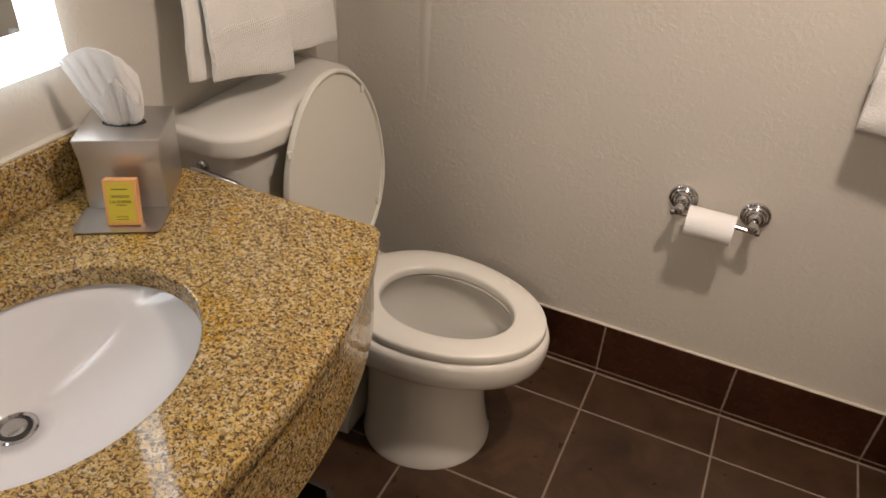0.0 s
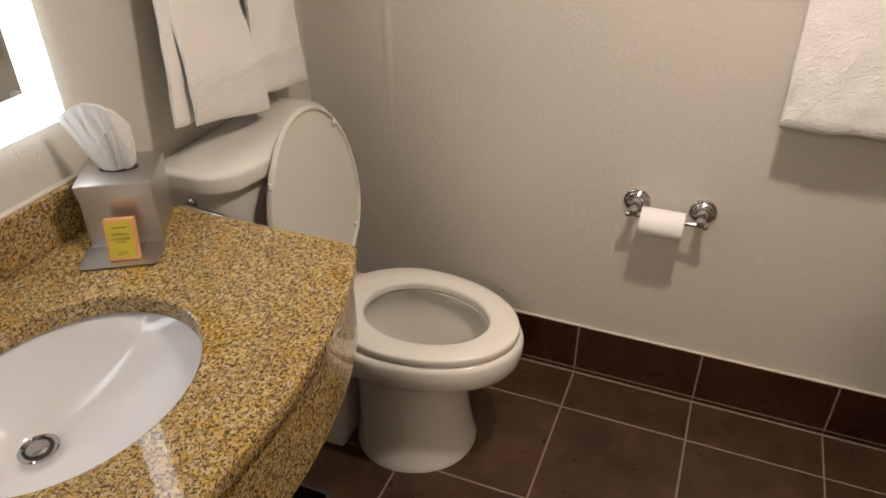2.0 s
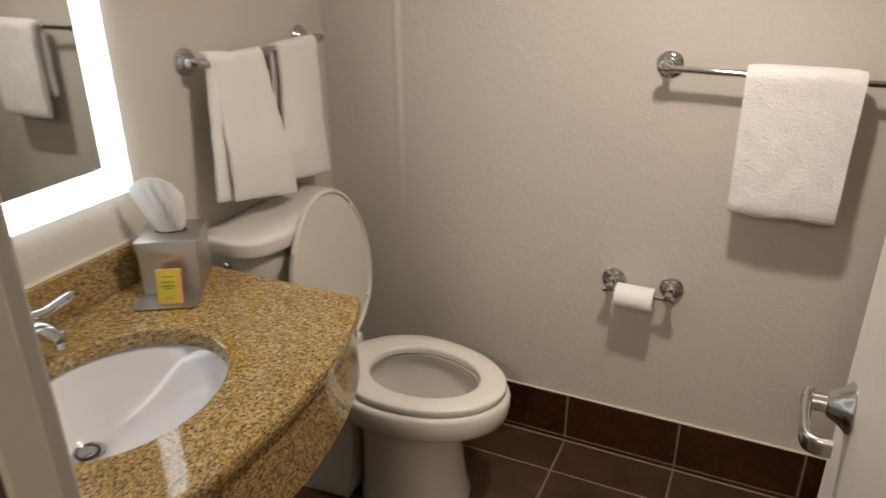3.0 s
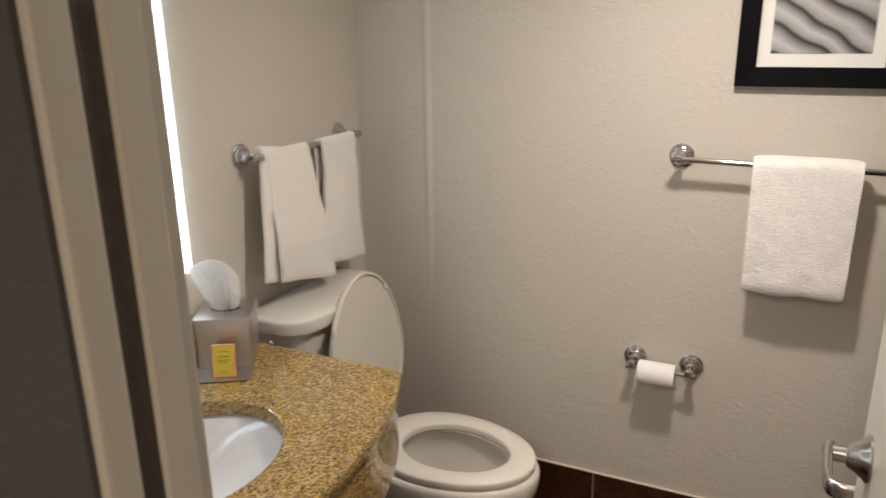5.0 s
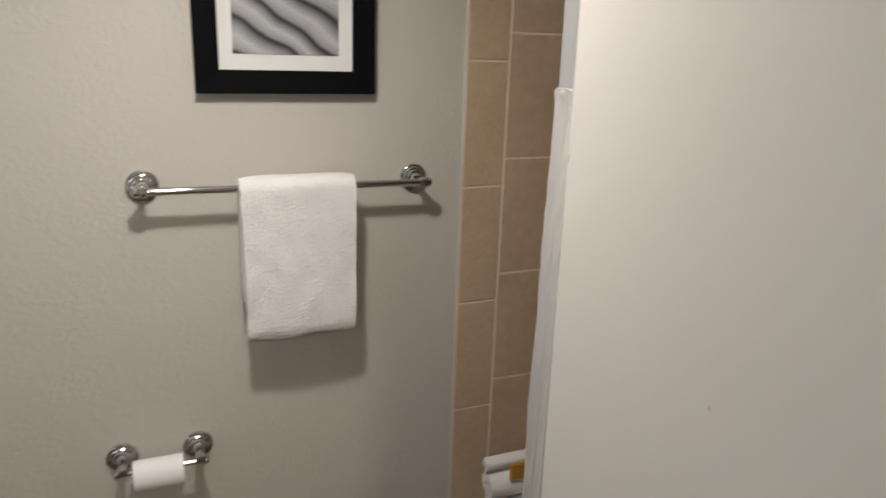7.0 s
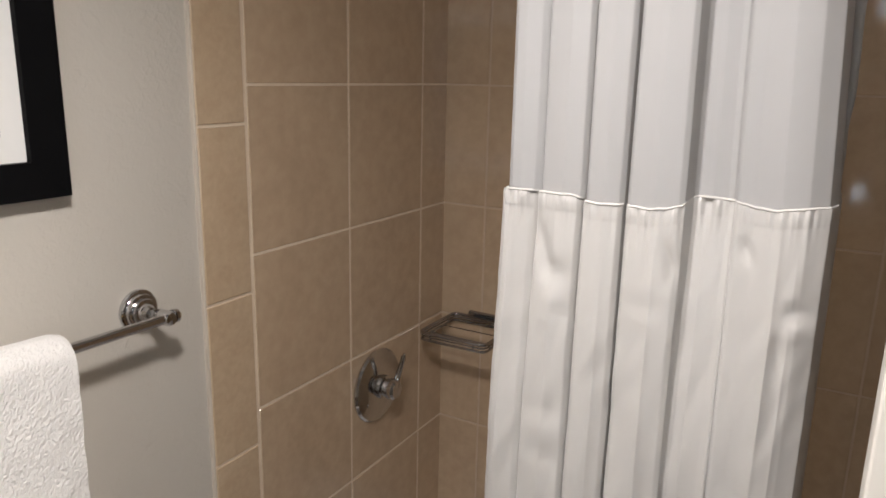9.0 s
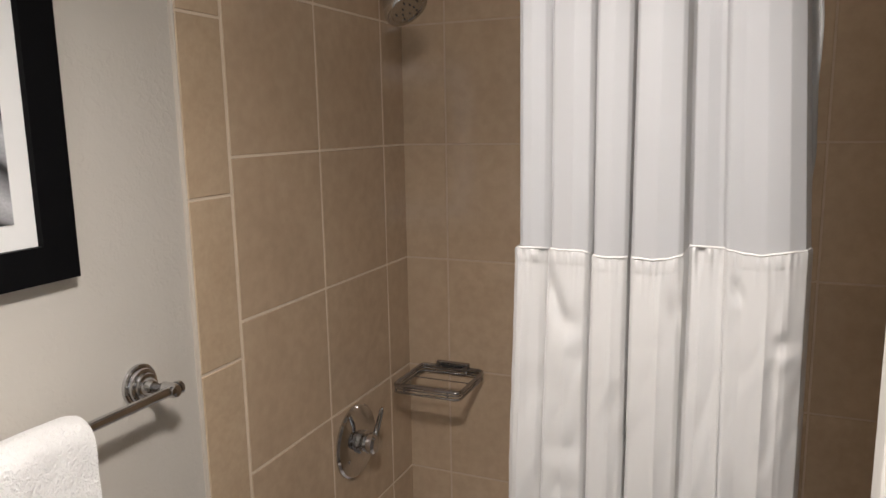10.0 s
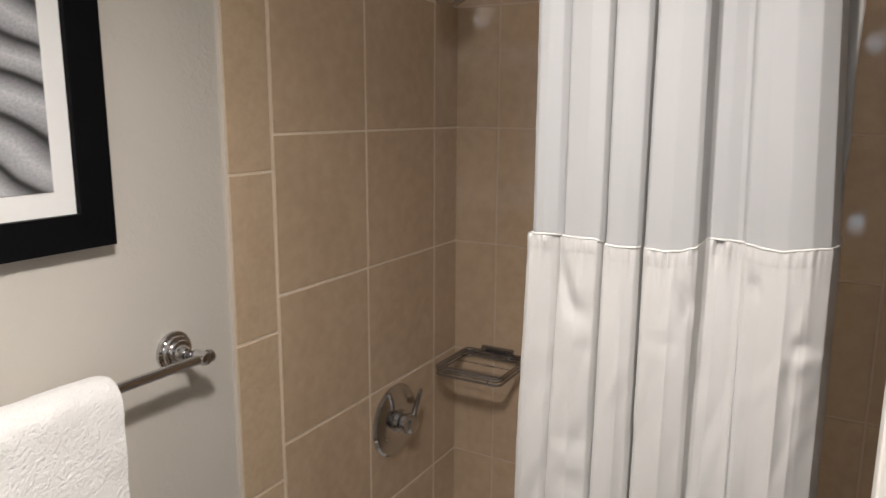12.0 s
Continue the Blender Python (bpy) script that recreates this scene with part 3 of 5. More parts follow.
def shower_curtain():
    ob = thing("shower_curtain", (0.86, -0.73, 0.2), "bunched white shower curtain with a sheer top panel", "shower curtain")
    # plan of the bunched cloth: six front faces with deep narrow folds between them
    fold = [(-0.600, 0.875), (-0.594, 0.830), (-0.592, 0.795), (-0.593, 0.784), (-0.598, 0.779), (-0.608, 0.778), (-0.622, 0.782)]
    fold += [(-0.6275, 0.787), (-0.6285, 0.7895), (-0.6295, 0.7890), (-0.6303, 0.786), (-0.6310, 0.781), (-0.633, 0.777), (-0.655, 0.775), (-0.672, 0.779)]
    fold += [(-0.6755, 0.785), (-0.6765, 0.791), (-0.6772, 0.7925), (-0.6780, 0.790), (-0.6786, 0.784), (-0.6795, 0.777), (-0.682, 0.774), (-0.698, 0.773), (-0.712, 0.777)]
    fold += [(-0.7155, 0.783), (-0.7160, 0.792), (-0.7166, 0.799), (-0.7174, 0.799), (-0.7182, 0.792), (-0.7190, 0.781), (-0.722, 0.776), (-0.746, 0.773), (-0.768, 0.777)]
    fold += [(-0.7725, 0.781), (-0.7740, 0.790), (-0.7755, 0.802), (-0.779, 0.808), (-0.792, 0.807), (-0.805, 0.810), (-0.8105, 0.809), (-0.8120, 0.806), (-0.8130, 0.803), (-0.816, 0.801), (-0.830, 0.801), (-0.850, 0.797), (-0.870, 0.800), (-0.884, 0.810), (-0.889, 0.828), (-0.887, 0.842),
             (-0.883, 0.856), (-0.889, 0.868), (-0.889, 0.885), (-0.883, 0.900), (-0.888, 0.920), (-0.878, 0.960)]
    fold = [(y if y > -0.83 else -0.83 + (y + 0.83) * 1.10, x) for y, x in fold]
    legs = [math.dist(p, q) for p, q in zip(fold, fold[1:])]
    count = 760
    line, leg, gone = [], 0, 0.0
    for k in range(count):
        want = sum(legs) * k / (count - 1)
        while leg < len(legs) - 1 and want > gone + legs[leg]:
            gone += legs[leg]
            leg += 1
        f = min(1.0, (want - gone) / legs[leg])
        (ya, xa), (yb, xb) = fold[leg], fold[leg + 1]
        line.append(Vector((xa + (xb - xa) * f, ya + (yb - ya) * f, 0)))
    for _ in range(2):
        line = [line[0]] + [(a + 2 * b + c) / 4 for a, b, c in zip(line, line[1:], line[2:])] + [line[-1]]
    hem = 1.445
    creases = ((-0.604, 0.004), (-0.653, 0.002), (-0.702, 0.0025), (-0.750, 0.004), (-0.788, 0.003), (-0.853, 0.006), (-0.868, 0.003))
    # soft dents in the satin: y, z, half width, half height, depth
    dents = ((-0.641, 1.392, 0.008, 0.030, 0.007), (-0.655, 1.368, 0.014, 0.012, 0.004), (-0.664, 1.325, 0.018, 0.006, 0.002), (-0.766, 1.392, 0.006, 0.022, 0.006), (-0.745, 1.352, 0.02, 0.005, 0.0018),
             (-0.826, 1.407, 0.006, 0.012, 0.004), (-0.871, 1.352, 0.009, 0.007, 0.006), (-0.876, 1.335, 0.012, 0.006, -0.003), (-0.862, 1.318, 0.004, 0.016, 0.003), (-0.655, 1.215, 0.02, 0.008, 0.003), (-0.655, 1.165, 0.016, 0.010, 0.003), (-0.838, 1.16, 0.012, 0.03, 0.003))
    def sag(y):
        low = 0.005 * max(0.0, 1 - ((y + 0.718) / 0.05) ** 4) if abs(y + 0.718) < 0.05 else 0.0
        low += 0.005 * math.exp(-((y + 0.842) / 0.025) ** 2)
        low += 0.006 * max(0.0, min(1.0, (y + 0.776) / 0.006))
        return low + 0.0012 * noise.noise(Vector((y * 90, 1.7, 0.0)))
    def ring(z, spread, wob, phase, out=0.0):
        pts = []
        under = max(0.0, hem - z)
        for k, p in enumerate(line):
            u = k / count
            dy = (p.y + 0.73) * spread * (1.0 if p.y > -0.73 else 0.25)
            dy += 0.055 * max(0.0, z - hem) * max(0.0, (-0.73 - p.y) / 0.16)
            n1 = noise.noise(Vector((u * 7, z * 2.0, 3.1 + phase)))
            n2 = noise.noise(Vector((u * 26, z * 4.0, 8.7 + phase)))
            face = max(0.0, min(1.0, (0.835 - p.x) / 0.02)) if p.y > -0.75 or p.y < -0.81 else 1.0
            x = p.x
            if -0.8125 < p.y < -0.7535 and x > 0.79:
                x = 0.79 + (x - 0.79) * (1 - 0.75 * min(1.0, under / 0.28))
            if z <= hem:
                ruck = noise.noise(Vector((p.y * 210, 4.4, 0.0))) * noise.noise(Vector((p.y * 40, 9.4, 0.0)))
                x += face * (0.013 * ruck + 0.0016 * noise.noise(Vector((p.y * 260, 2.4, 0.0)))) * math.exp(-under / 0.016)
                x -= face * min(1.0, under / 0.12) * sum(a * math.exp(-abs(p.y - c - 0.02 * (z - 1.2) * (c + 0.73)) / 0.007) for c, a in creases)
                x += face * sum(d * math.exp(-((p.y - a - 0.25 * (z - b)) / w) ** 2 - ((z - b) / h) ** 2) for a, b, w, h, d in dents if abs(z - b) < 3 * h)
                x += face * (0.0042 * min(1.0, under * 8) * noise.noise(Vector((p.y * 40, z * 7, 2.0))) + 0.0020 * min(1.0, under * 8) * noise.noise(Vector((p.y * 75 + z * 20, z * 24, 7.0))))
            pts.append(Vector((x + wob * n1 + 0.25 * wob * n2 - out * 0.5, p.y + dy + 0.25 * wob * n2, z - sag(p.y))))
        return pts
    lower = [ring(z, 0.04 + 0.2 * min(0.3, hem - z) + 0.02 * (hem - z), 0.002 + 0.005 * min(1, (hem - z) * 2.0), 0.0, 0.002) for z in [hem - 1.24 * (k / 110) ** 1.5 for k in range(111)]]
    upper = [ring(z, 0.0, 0.002 + 0.004 * (z - hem), 0.0) for z in [hem + 0.003 + 0.507 * k / 24 for k in range(25)]]
    tape = [ring(hem + 0.003 - 0.016 * k / 4, 0.04, 0.002, 0.0, 0.0036 - 0.0012 * (k in (0, 4))) for k in range(5)]
    seam = [ring(hem + z, 0.02, 0.002, 0.0, out) for z, out in ((0.0025, 0.003), (0.0030, 0.0045), (0.0042, 0.0045), (0.0048, 0.001))]
    part("lower_panel", loft(lower, False, (False, False)), SATIN, ob, "opaque white satin lower panel", 180)
    part("sheer_panel", loft(upper, False, (False, False)), SHEER, ob, "sheer white voile window panel", 180)
    part("hem_tape", loft(tape, False, (False, False)), SATIN, ob, "white stitched tape", 180)
    part("seam", loft(seam, False, (False, False)), HEM, ob, "raised white seam", 180)
    edge = []
    for k in range(60):
        z = 1.46 + 0.485 * k / 59
        sway = 0.0035 * noise.noise(Vector((z * 16, 0.3, 0))) + 0.0022 * abs(math.sin(z * 31)) + 0.0010 * noise.noise(Vector((z * 60, 5.3, 0)))
        edge.append([Vector((0.856 + dx, -0.893 - sway + dy, z)) for dx, dy in ((0.016, 0.018), (0.006, 0.009), (0.0, 0.003), (0.001, 0.0), (0.006, 0.001))])
    part("liner", loft(edge, False, (False, False)), SATIN, ob, "white liner edge", 180)
    for k in range(9):
        y = -0.58 - k * 0.038
        x = 1.03 - 0.215 * math.sin(math.pi * (-0.012 - y) / 1.555)
        part("ring", tube([(x + 0.02 * math.cos(a), y + 0.001 * k, 1.968 + 0.02 * math.sin(a)) for a in (2 * math.pi * n / 16 for n in range(17))], 0.002, 6), CHROME, ob, "chrome hook", 60)


shower_curtain()


def rolled_towel(at, length, radius, group):
    ob = thing("rolled_towel", at, "tightly rolled white terry washcloth on the tub ledge", "towel", group)
    rings = []
    turns, steps, half = 2.6, 64, 0.006
    for u in (0.0, 0.02, 0.25, 0.5, 0.75, 0.98, 1.0):
        outer, inner = [], []
        for k in range(steps):
            f = k / (steps - 1)
            a = f * turns * 2 * math.pi + 0.8
            r = radius * (0.18 + 0.82 * f) + 0.0015 * noise.noise(Vector((u * 4, a, at[1] * 9)))
            outer.append(Vector((at[0] + u * length + 0.004 * math.sin(a * 0.7), at[1] + r * math.cos(a), at[2] + radius + r * math.sin(a))))
            r -= half * 1.75
            inner.append(Vector((at[0] + u * length + 0.004 * math.sin(a * 0.7), at[1] + r * math.cos(a), at[2] + radius + r * math.sin(a))))
        rings.append(outer + inner[::-1])
    part("roll", loft(rings), TOWEL, ob, "", 50)
    return ob


rolled_towel((0.958, -0.100, 0.361), 0.22, 0.040, "towels on the tub ledge")
rolled_towel((0.954, -0.094, 0.441), 0.22, 0.020, "towels on the tub ledge")
carton = thing("toiletry_carton", (1.031, -0.136, 0.427), "small amber toiletry carton leaning on rolled towels", "carton")
part("carton", cuboid(1.006, 1.056, -0.142, -0.130, 0.427, 0.472, 0.0015), AMBER, carton)

# ---- vanity ----
COUNTER, COUNTER0, COUNTER1 = 0.79, -0.692, DOORWALL + 0.002


def bow(y, inset=0.0):
    """The counter's bowed front edge."""
    u = (y + 1.135) / 0.443
    return -0.207 - 0.094 * abs(u) ** 2.35 - inset


def counter_outline(inset=0.0, end=0.0, y_low=COUNTER1, back=LEFT):
    ys = [COUNTER0 - end + (y_low - COUNTER0 + end) * k / 40 for k in range(41)]
    front = [(bow(y, inset), y) for y in ys]
    x, y = front[0]
    r = 0.012
    corner = [(x - r, y), (x - r * 0.35, y - r * 0.2), (bow(y - r, inset), y - r)]
    return [(back, y_low), (back, COUNTER0 - end)] + corner + front[1:]


def vanity_counter():
    ob = thing("vanity_counter", (-0.55, -1.15, 0), "polished gold speckled granite vanity top with bowed apron", "counter")
    sx, sy, a, b = -0.514, -1.158, 0.173, 0.202
    steps = 72
    outer, hole = [], []
    outline = counter_outline()
    # the slab is split into wedges round the basin opening
    bm = bmesh.new()
    def on_edge(an):
        d = Vector((math.cos(an), math.sin(an)))
        best = None
        for (x0, y0), (x1, y1) in zip(outline, outline[1:] + outline[:1]):
            ex, ey = x1 - x0, y1 - y0
            den = d.x * ey - d.y * ex
            if abs(den) < 1e-9:
                continue
            t = ((x0 - sx) * ey - (y0 - sy) * ex) / den
            s = ((x0 - sx) * d.y - (y0 - sy) * d.x) / den
            if t > 0 and -1e-6 <= s <= 1 + 1e-6 and (best is None or t > best):
                best = t
        return (sx + d.x * best, sy + d.y * best)
    angles = sorted([2 * math.pi * k / steps - math.pi for k in range(steps)] + [math.atan2(y - sy, x - sx) for x, y in outline[:5] + outline[-1:]])
    angles = [p for p, q in zip(angles, angles[1:] + [9]) if q - p > 1e-4]
    rim = [on_edge(an) for an in angles]
    opening = []
    for an in angles:
        c, s = math.cos(an), math.sin(an)
        r = 1 / math.sqrt((c / a) ** 2 + (s / b) ** 2)
        opening.append((sx + r * c, sy + r * s))
    def towards(p, amount):
        v = Vector((sx - p[0], sy - p[1]))
        return (p[0] + v.normalized().x * amount, p[1] + v.normalized().y * amount)
    top, low = COUNTER, COUNTER - 0.032
    levels = []
    for pts, inset, z in ((opening, 0.0, low), (opening, 0.0, top - 0.004), (opening, -0.0015, top - 0.0012), (opening, -0.004, top), (opening, -0.0052, top), (rim, 0.0105, top), (rim, 0.009, top), (rim, 0.004, top - 0.0012), (rim, 0.0012, top - 0.004), (rim, 0.0, top - 0.010), (rim, 0.0, low + 0.008), (rim, 0.003, low)):
        levels.append([Vector((*towards(p, inset), z)) for p in pts])
    levels.append(levels[0])
    slab = loft(levels[:-1], True, (False, False))
    part("slab", slab, GRANITE, ob, "", 25)
    # apron under the front edge and round the free end
    ys = [COUNTER0 - 0.012 + (COUNTER1 - COUNTER0 + 0.012) * k / 40 for k in range(41)]
    front = [(bow(y, 0.014), y) for y in ys]
    inner = [(bow(y, 0.036), y) for y in ys]
    end_in = COUNTER0 - 0.034
    shape = [(LEFT, COUNTER0 - 0.012)] + [front[0]] + front[1:] + inner[::-1][:-2] + [(bow(end_in, 0.036), end_in), (LEFT, end_in)]
    part("apron", prism(shape, 0.592, low + 0.001, 0.003, 2), GRANITE, ob, "", 30)
    part("backsplash", cuboid(LEFT, LEFT + 0.021, COUNTER1, COUNTER0 - 0.105, COUNTER + 0.0005, COUNTER + 0.094, 0.003), GRANITE, ob)
    part("caulk", cuboid(LEFT, LEFT + 0.014, COUNTER1, COUNTER0 - 0.105, COUNTER + 0.0935, COUNTER + 0.0985, 0.002), CAULK, ob, "bead of white caulk")
    # undermounted basin
    sink = thing("basin", (sx, sy, COUNTER - 0.2), "white oval undermounted porcelain basin", "sink")
    rings = []
    dx = -0.120
    for f, z in ((1.05, low - 0.001), (1.03, low - 0.006), (0.965, low - 0.014), (0.90, low - 0.033), (0.80, low - 0.058), (0.68, low - 0.083), (0.53, low - 0.106), (0.38, low - 0.124), (0.25, low - 0.136), (0.12, low - 0.141)):
        slide = dx * (1 - f) ** 0.8 if f < 1 else 0
        rings.append([Vector((sx + slide + a * f * math.cos(t), sy - 0.012 * (1 - min(1, f)) + b * f * math.sin(t), z)) for t in (2 * math.pi * k / 64 for k in range(64))])
    under = [[p + Vector((0, 0, -0.012)) for p in ring] for ring in rings[::-1]]
    part("bowl", loft(rings + under, True, (False, False)), PORCELAIN, sink, "", 180)
    dz = low - 0.1415
    cx, cy = sx + dx * 0.90, sy - 0.008
    part("drain", lathe([(0.0, 0), (0.031, 0), (0.031, 0.003), (0.028, 0.0045), (0.024, 0.003), (0.0215, -0.006), (0.0, -0.008)], (cx, cy, dz), (0, 0, 1), 32), CHROME, sink, "chrome drain ring", 40)
    part("stopper", lathe([(0.0, 0), (0.0175, 0.0), (0.0175, 0.003), (0.0155, 0.0045), (0.006, 0.005), (0.0, 0.005)], (cx - 0.002, cy, dz + 0.0005), (0, 0, 1), 28), NICKEL, sink, "worn metal stopper", 40)
    # Flat black disc paints the shade in the gap round the stopper.
    part("drain_gap", lathe([(0.0, 0), (0.0225, 0), (0.0225, 0.0005), (0.0, 0.0005)], (cx, cy, dz + 0.0015), (0, 0, 1), 28), DARK, sink, "flat black disc standing for the shaded gap round the stopper")


vanity_counter()


def basin_faucet():
    x, y = -0.768, -1.152
    ob = thing("faucet", (x, y, COUNTER), "single-lever chrome basin faucet", "faucet")
    part("base", lathe([(0.0, 0), (0.027, 0), (0.027, 0.006), (0.024, 0.010), (0.022, 0.055), (0.0, 0.058)], (x, y, COUNTER), (0, 0, 1), 28), CHROME, ob, "", 40)
    part("spout", tube(curve_points([(x, y, COUNTER + 0.038), (x + 0.030, y + 0.006, COUNTER + 0.055), (x + 0.065, y + 0.013, COUNTER + 0.057), (x + 0.098, y + 0.020, COUNTER + 0.044)], 18), [0.021 - 0.0055 * k / 17 for k in range(18)]), CHROME, ob, "", 60)
    part("aerator", lathe([(0.0, 0), (0.010, 0), (0.010, 0.012), (0.0, 0.012)], (x + 0.092, y + 0.019, COUNTER + 0.026), (0, 0, 1), 20), CHROME, ob, "", 40)
    part("cap", lathe([(0.0, 0), (0.022, 0), (0.021, 0.010), (0.014, 0.020), (0.0, 0.023)], (x, y, COUNTER + 0.056), (0, 0, 1), 28), CHROME, ob, "", 60)
    part("lever", tube(curve_points([(x, y, COUNTER + 0.066), (x + 0.018, y + 0.016, COUNTER + 0.070), (x + 0.036, y + 0.040, COUNTER + 0.074), (x + 0.056, y + 0.066, COUNTER + 0.090), (x + 0.072, y + 0.086, COUNTER + 0.102)], 16), [0.016, 0.0155, 0.015, 0.0145, 0.014, 0.0135, 0.013, 0.0125, 0.012, 0.0117, 0.0115, 0.0113, 0.011, 0.0105, 0.009, 0.005]), CHROME, ob, "", 60)


basin_faucet()


def waste_bin():
    ob = thing("waste_bin", (-0.45, -0.95, 0), "black plastic waste bin under the vanity", "waste bin")
    rings = []
    for z, g in ((0.0, 0.86), (0.004, 0.88), (0.215, 1.0), (0.225, 1.03), (0.235, 1.03), (0.235, 0.96), (0.02, 0.82)):
        rings.append([Vector((-0.44 + g * px, -0.955 + g * py, z)) for px, py in ((-0.105, -0.125), (-0.09, -0.14), (0.09, -0.14), (0.105, -0.125), (0.105, 0.125), (0.09, 0.14), (-0.09, 0.14), (-0.105, 0.125))])
    part("body", loft(rings), BIN_PLASTIC, ob, "", 30)


waste_bin()


def tissue_box():
    u, f = Vector((0.851, 0.525, 0)), Vector((0.525, -0.851, 0))
    foot = Vector((-0.681, -0.847, COUNTER))
    ob = thing("tissue_box_cover", foot, "brushed steel tissue box cover with a front shelf", "tissue box")
    def at(a, b, c):
        return foot + u * a + f * b + Vector((0, 0, c))
    w0, w1 = 0.062, 0.066
    mid, top = 0.084, 0.123
    rings = [[at(-w0, 0.0, 0.001), at(w0, 0.0, 0.001), at(w0, -0.125, 0.001), at(-w0, -0.125, 0.001)],
             [at(-w0, -0.004, mid), at(w0, -0.004, mid), at(w0 + 0.001, -0.126, mid), at(-w0 - 0.001, -0.126, mid)],
             [at(-w1, -0.001, top), at(w1, -0.001, top), at(w1, -0.132, top), at(-w1, -0.132, top)]]
    body = loft(rings)
    bmesh.ops.bevel(body, geom=[e for e in body.edges if e.calc_length() > 0.01], offset=0.0035, segments=3, affect="EDGES", profile=0.5)
    part("cover", body, STEEL, ob, "", 30)
    # No hole is cut: a black oval paints the slot's shaded inside.
    part("slot", loft([[at(0.034 * math.cos(a), -0.066 + 0.018 * math.sin(a), top + z) for a in (2 * math.pi * k / 24 for k in range(24))] for z in (0.0002, 0.0008)]), DARK, ob, "black oval patch painting the slot's shaded opening")
    lip = []
    for a, rise in ((-0.066, 0.006), (-0.060, 0.0015), (-0.05, 0.0008), (0.05, 0.0008), (0.060, 0.0015), (0.066, 0.006)):
        lip.append([at(a, -0.002, 0.001 + rise * 0.2), at(a, 0.055, 0.001 + rise), at(a, 0.074, 0.002 + rise * 1.2), at(a, 0.074, 0.0035 + rise * 1.2), at(a, 0.055, 0.0025 + rise), at(a, -0.002, 0.0025 + rise * 0.2)])
    part("shelf", loft(lip), STEEL, ob, "", 40)
    # tissue drawn up out of the slot
    paper = thing("tissue", at(0, -0.066, top), "crumpled white paper tissue pulled up from its box", "tissue")
    def leaf(crest, lean, wide, seed, ahead):
        rings = []
        for k in range(21):
            h = k / 20
            ring = []
            for n in range(96):
                a = 2 * math.pi * n / 96
                s, side = math.cos(a), math.sin(a)
                z_top = next(za + (zb - za) * (s - sa) / (sb - sa) for (sa, za), (sb, zb) in zip(crest, crest[1:]) if s <= sb + 1e-9)
                across = s * (0.024 + wide * h ** 0.6) + lean * h ** 1.2
                wave = noise.noise(Vector((s * 3.1, 0.6 * h, seed))) + 0.35 * noise.noise(Vector((s * 8.0 + 1.2 * h, 0.9 * h, seed + 2.8)))
                pleat = 0.0100 * wave * (1 - 0.25 * h) + 0.010 * math.sin(s * 2.4 + 1) * h
                crumple = 0.0022 * noise.noise(Vector((s * 14, h * 9, seed + 7)))
                deep = -0.066 + 0.010 * h + pleat + crumple + ahead * h + side * (0.010 - 0.0065 * h)
                ring.append(at(across, deep, top + 0.001 + h * z_top + 0.4 * crumple))
            rings.append(ring)
        return loft(rings, True, (False, True))
    part("sheet", leaf([(-1.0, 0.100), (-0.55, 0.116), (-0.1, 0.127), (0.35, 0.124), (0.7, 0.112), (1.0, 0.082)], -0.020, 0.034, 2.2, 0.0), TISSUE, paper, "", 60)
    part("folded_corner", leaf([(-1.0, 0.030), (-0.4, 0.062), (0.1, 0.085), (0.6, 0.060), (1.0, 0.034)], 0.004, 0.010, 6.1, 0.010), TISSUE, paper, "", 60)
    # soap carton leaning on the shelf
    carton = thing("soap_carton", at(0.006, 0.036, 0.004), "small orange soap carton with a yellow label", "soap box")
    tilt = radians(16)
    up = Vector((0, 0, 1)) * math.cos(tilt) - f * math.sin(tilt)
    out = f * math.cos(tilt) + Vector((0, 0, 1)) * math.sin(tilt)
    base = at(0.005, 0.056, 0.0045)
    def on(a, b, c):
        return base + u * a + up * b + out * c
    def slab(a0, a1, b0, b1, c0, c1, bevel=0.0):
        bm = loft([[on(a0, b0, c), on(a1, b0, c), on(a1, b1, c), on(a0, b1, c)] for c in (c0, c1)])
        if bevel:
            bmesh.ops.bevel(bm, geom=bm.edges[:], offset=bevel, segments=2, affect="EDGES", profile=0.5)
        return bm
    part("carton", slab(-0.0245, 0.0245, 0, 0.073, -0.019, 0, 0.001), SOAP_ORANGE, carton)
    label = part("label", slab(-0.0205, 0.0205, 0.005, 0.069, -0.0005, 0.0004), SOAP_YELLOW, carton, "yellow label")
    for (a0, a1, b0, b1) in ((-0.0190, 0.0190, 0.0073, 0.0077), (-0.0190, 0.0190, 0.0663, 0.0667), (-0.0193, -0.0189, 0.0073, 0.0667), (0.0189, 0.0193, 0.0073, 0.0667)):
        part("border", slab(a0, a1, b0, b1, 0.0003, 0.0007), SOAP_ORANGE, label)
    for b0, b1, a in ((0.0575, 0.0590, 0.012), (0.0325, 0.0337, 0.008), (0.0100, 0.0108, 0.009)):
        part("text_line", slab(-a, a, b0, b1, 0.0003, 0.0007), INK, label)
    for word, b, size in (("VERBENA", 0.0448, 0.0066), ("LAVENDER", 0.0362, 0.0066), ("facial soap", 0.0135, 0.0042)):
        text = bpy.data.curves.new("lettering", "FONT")
        text.body, text.size, text.align_x, text.extrude = word, size, "CENTER", 0.0001
        ob2 = new("lettering", text)
        mesh = bpy.data.meshes.new_from_object(ob2)
        bpy.data.objects.remove(ob2)
        bm = bmesh.new()
        bm.from_mesh(mesh)
        bpy.data.meshes.remove(mesh)
        for v in bm.verts:
            v.co = on(v.co.x, b + v.co.y, 0.0007 + v.co.z)
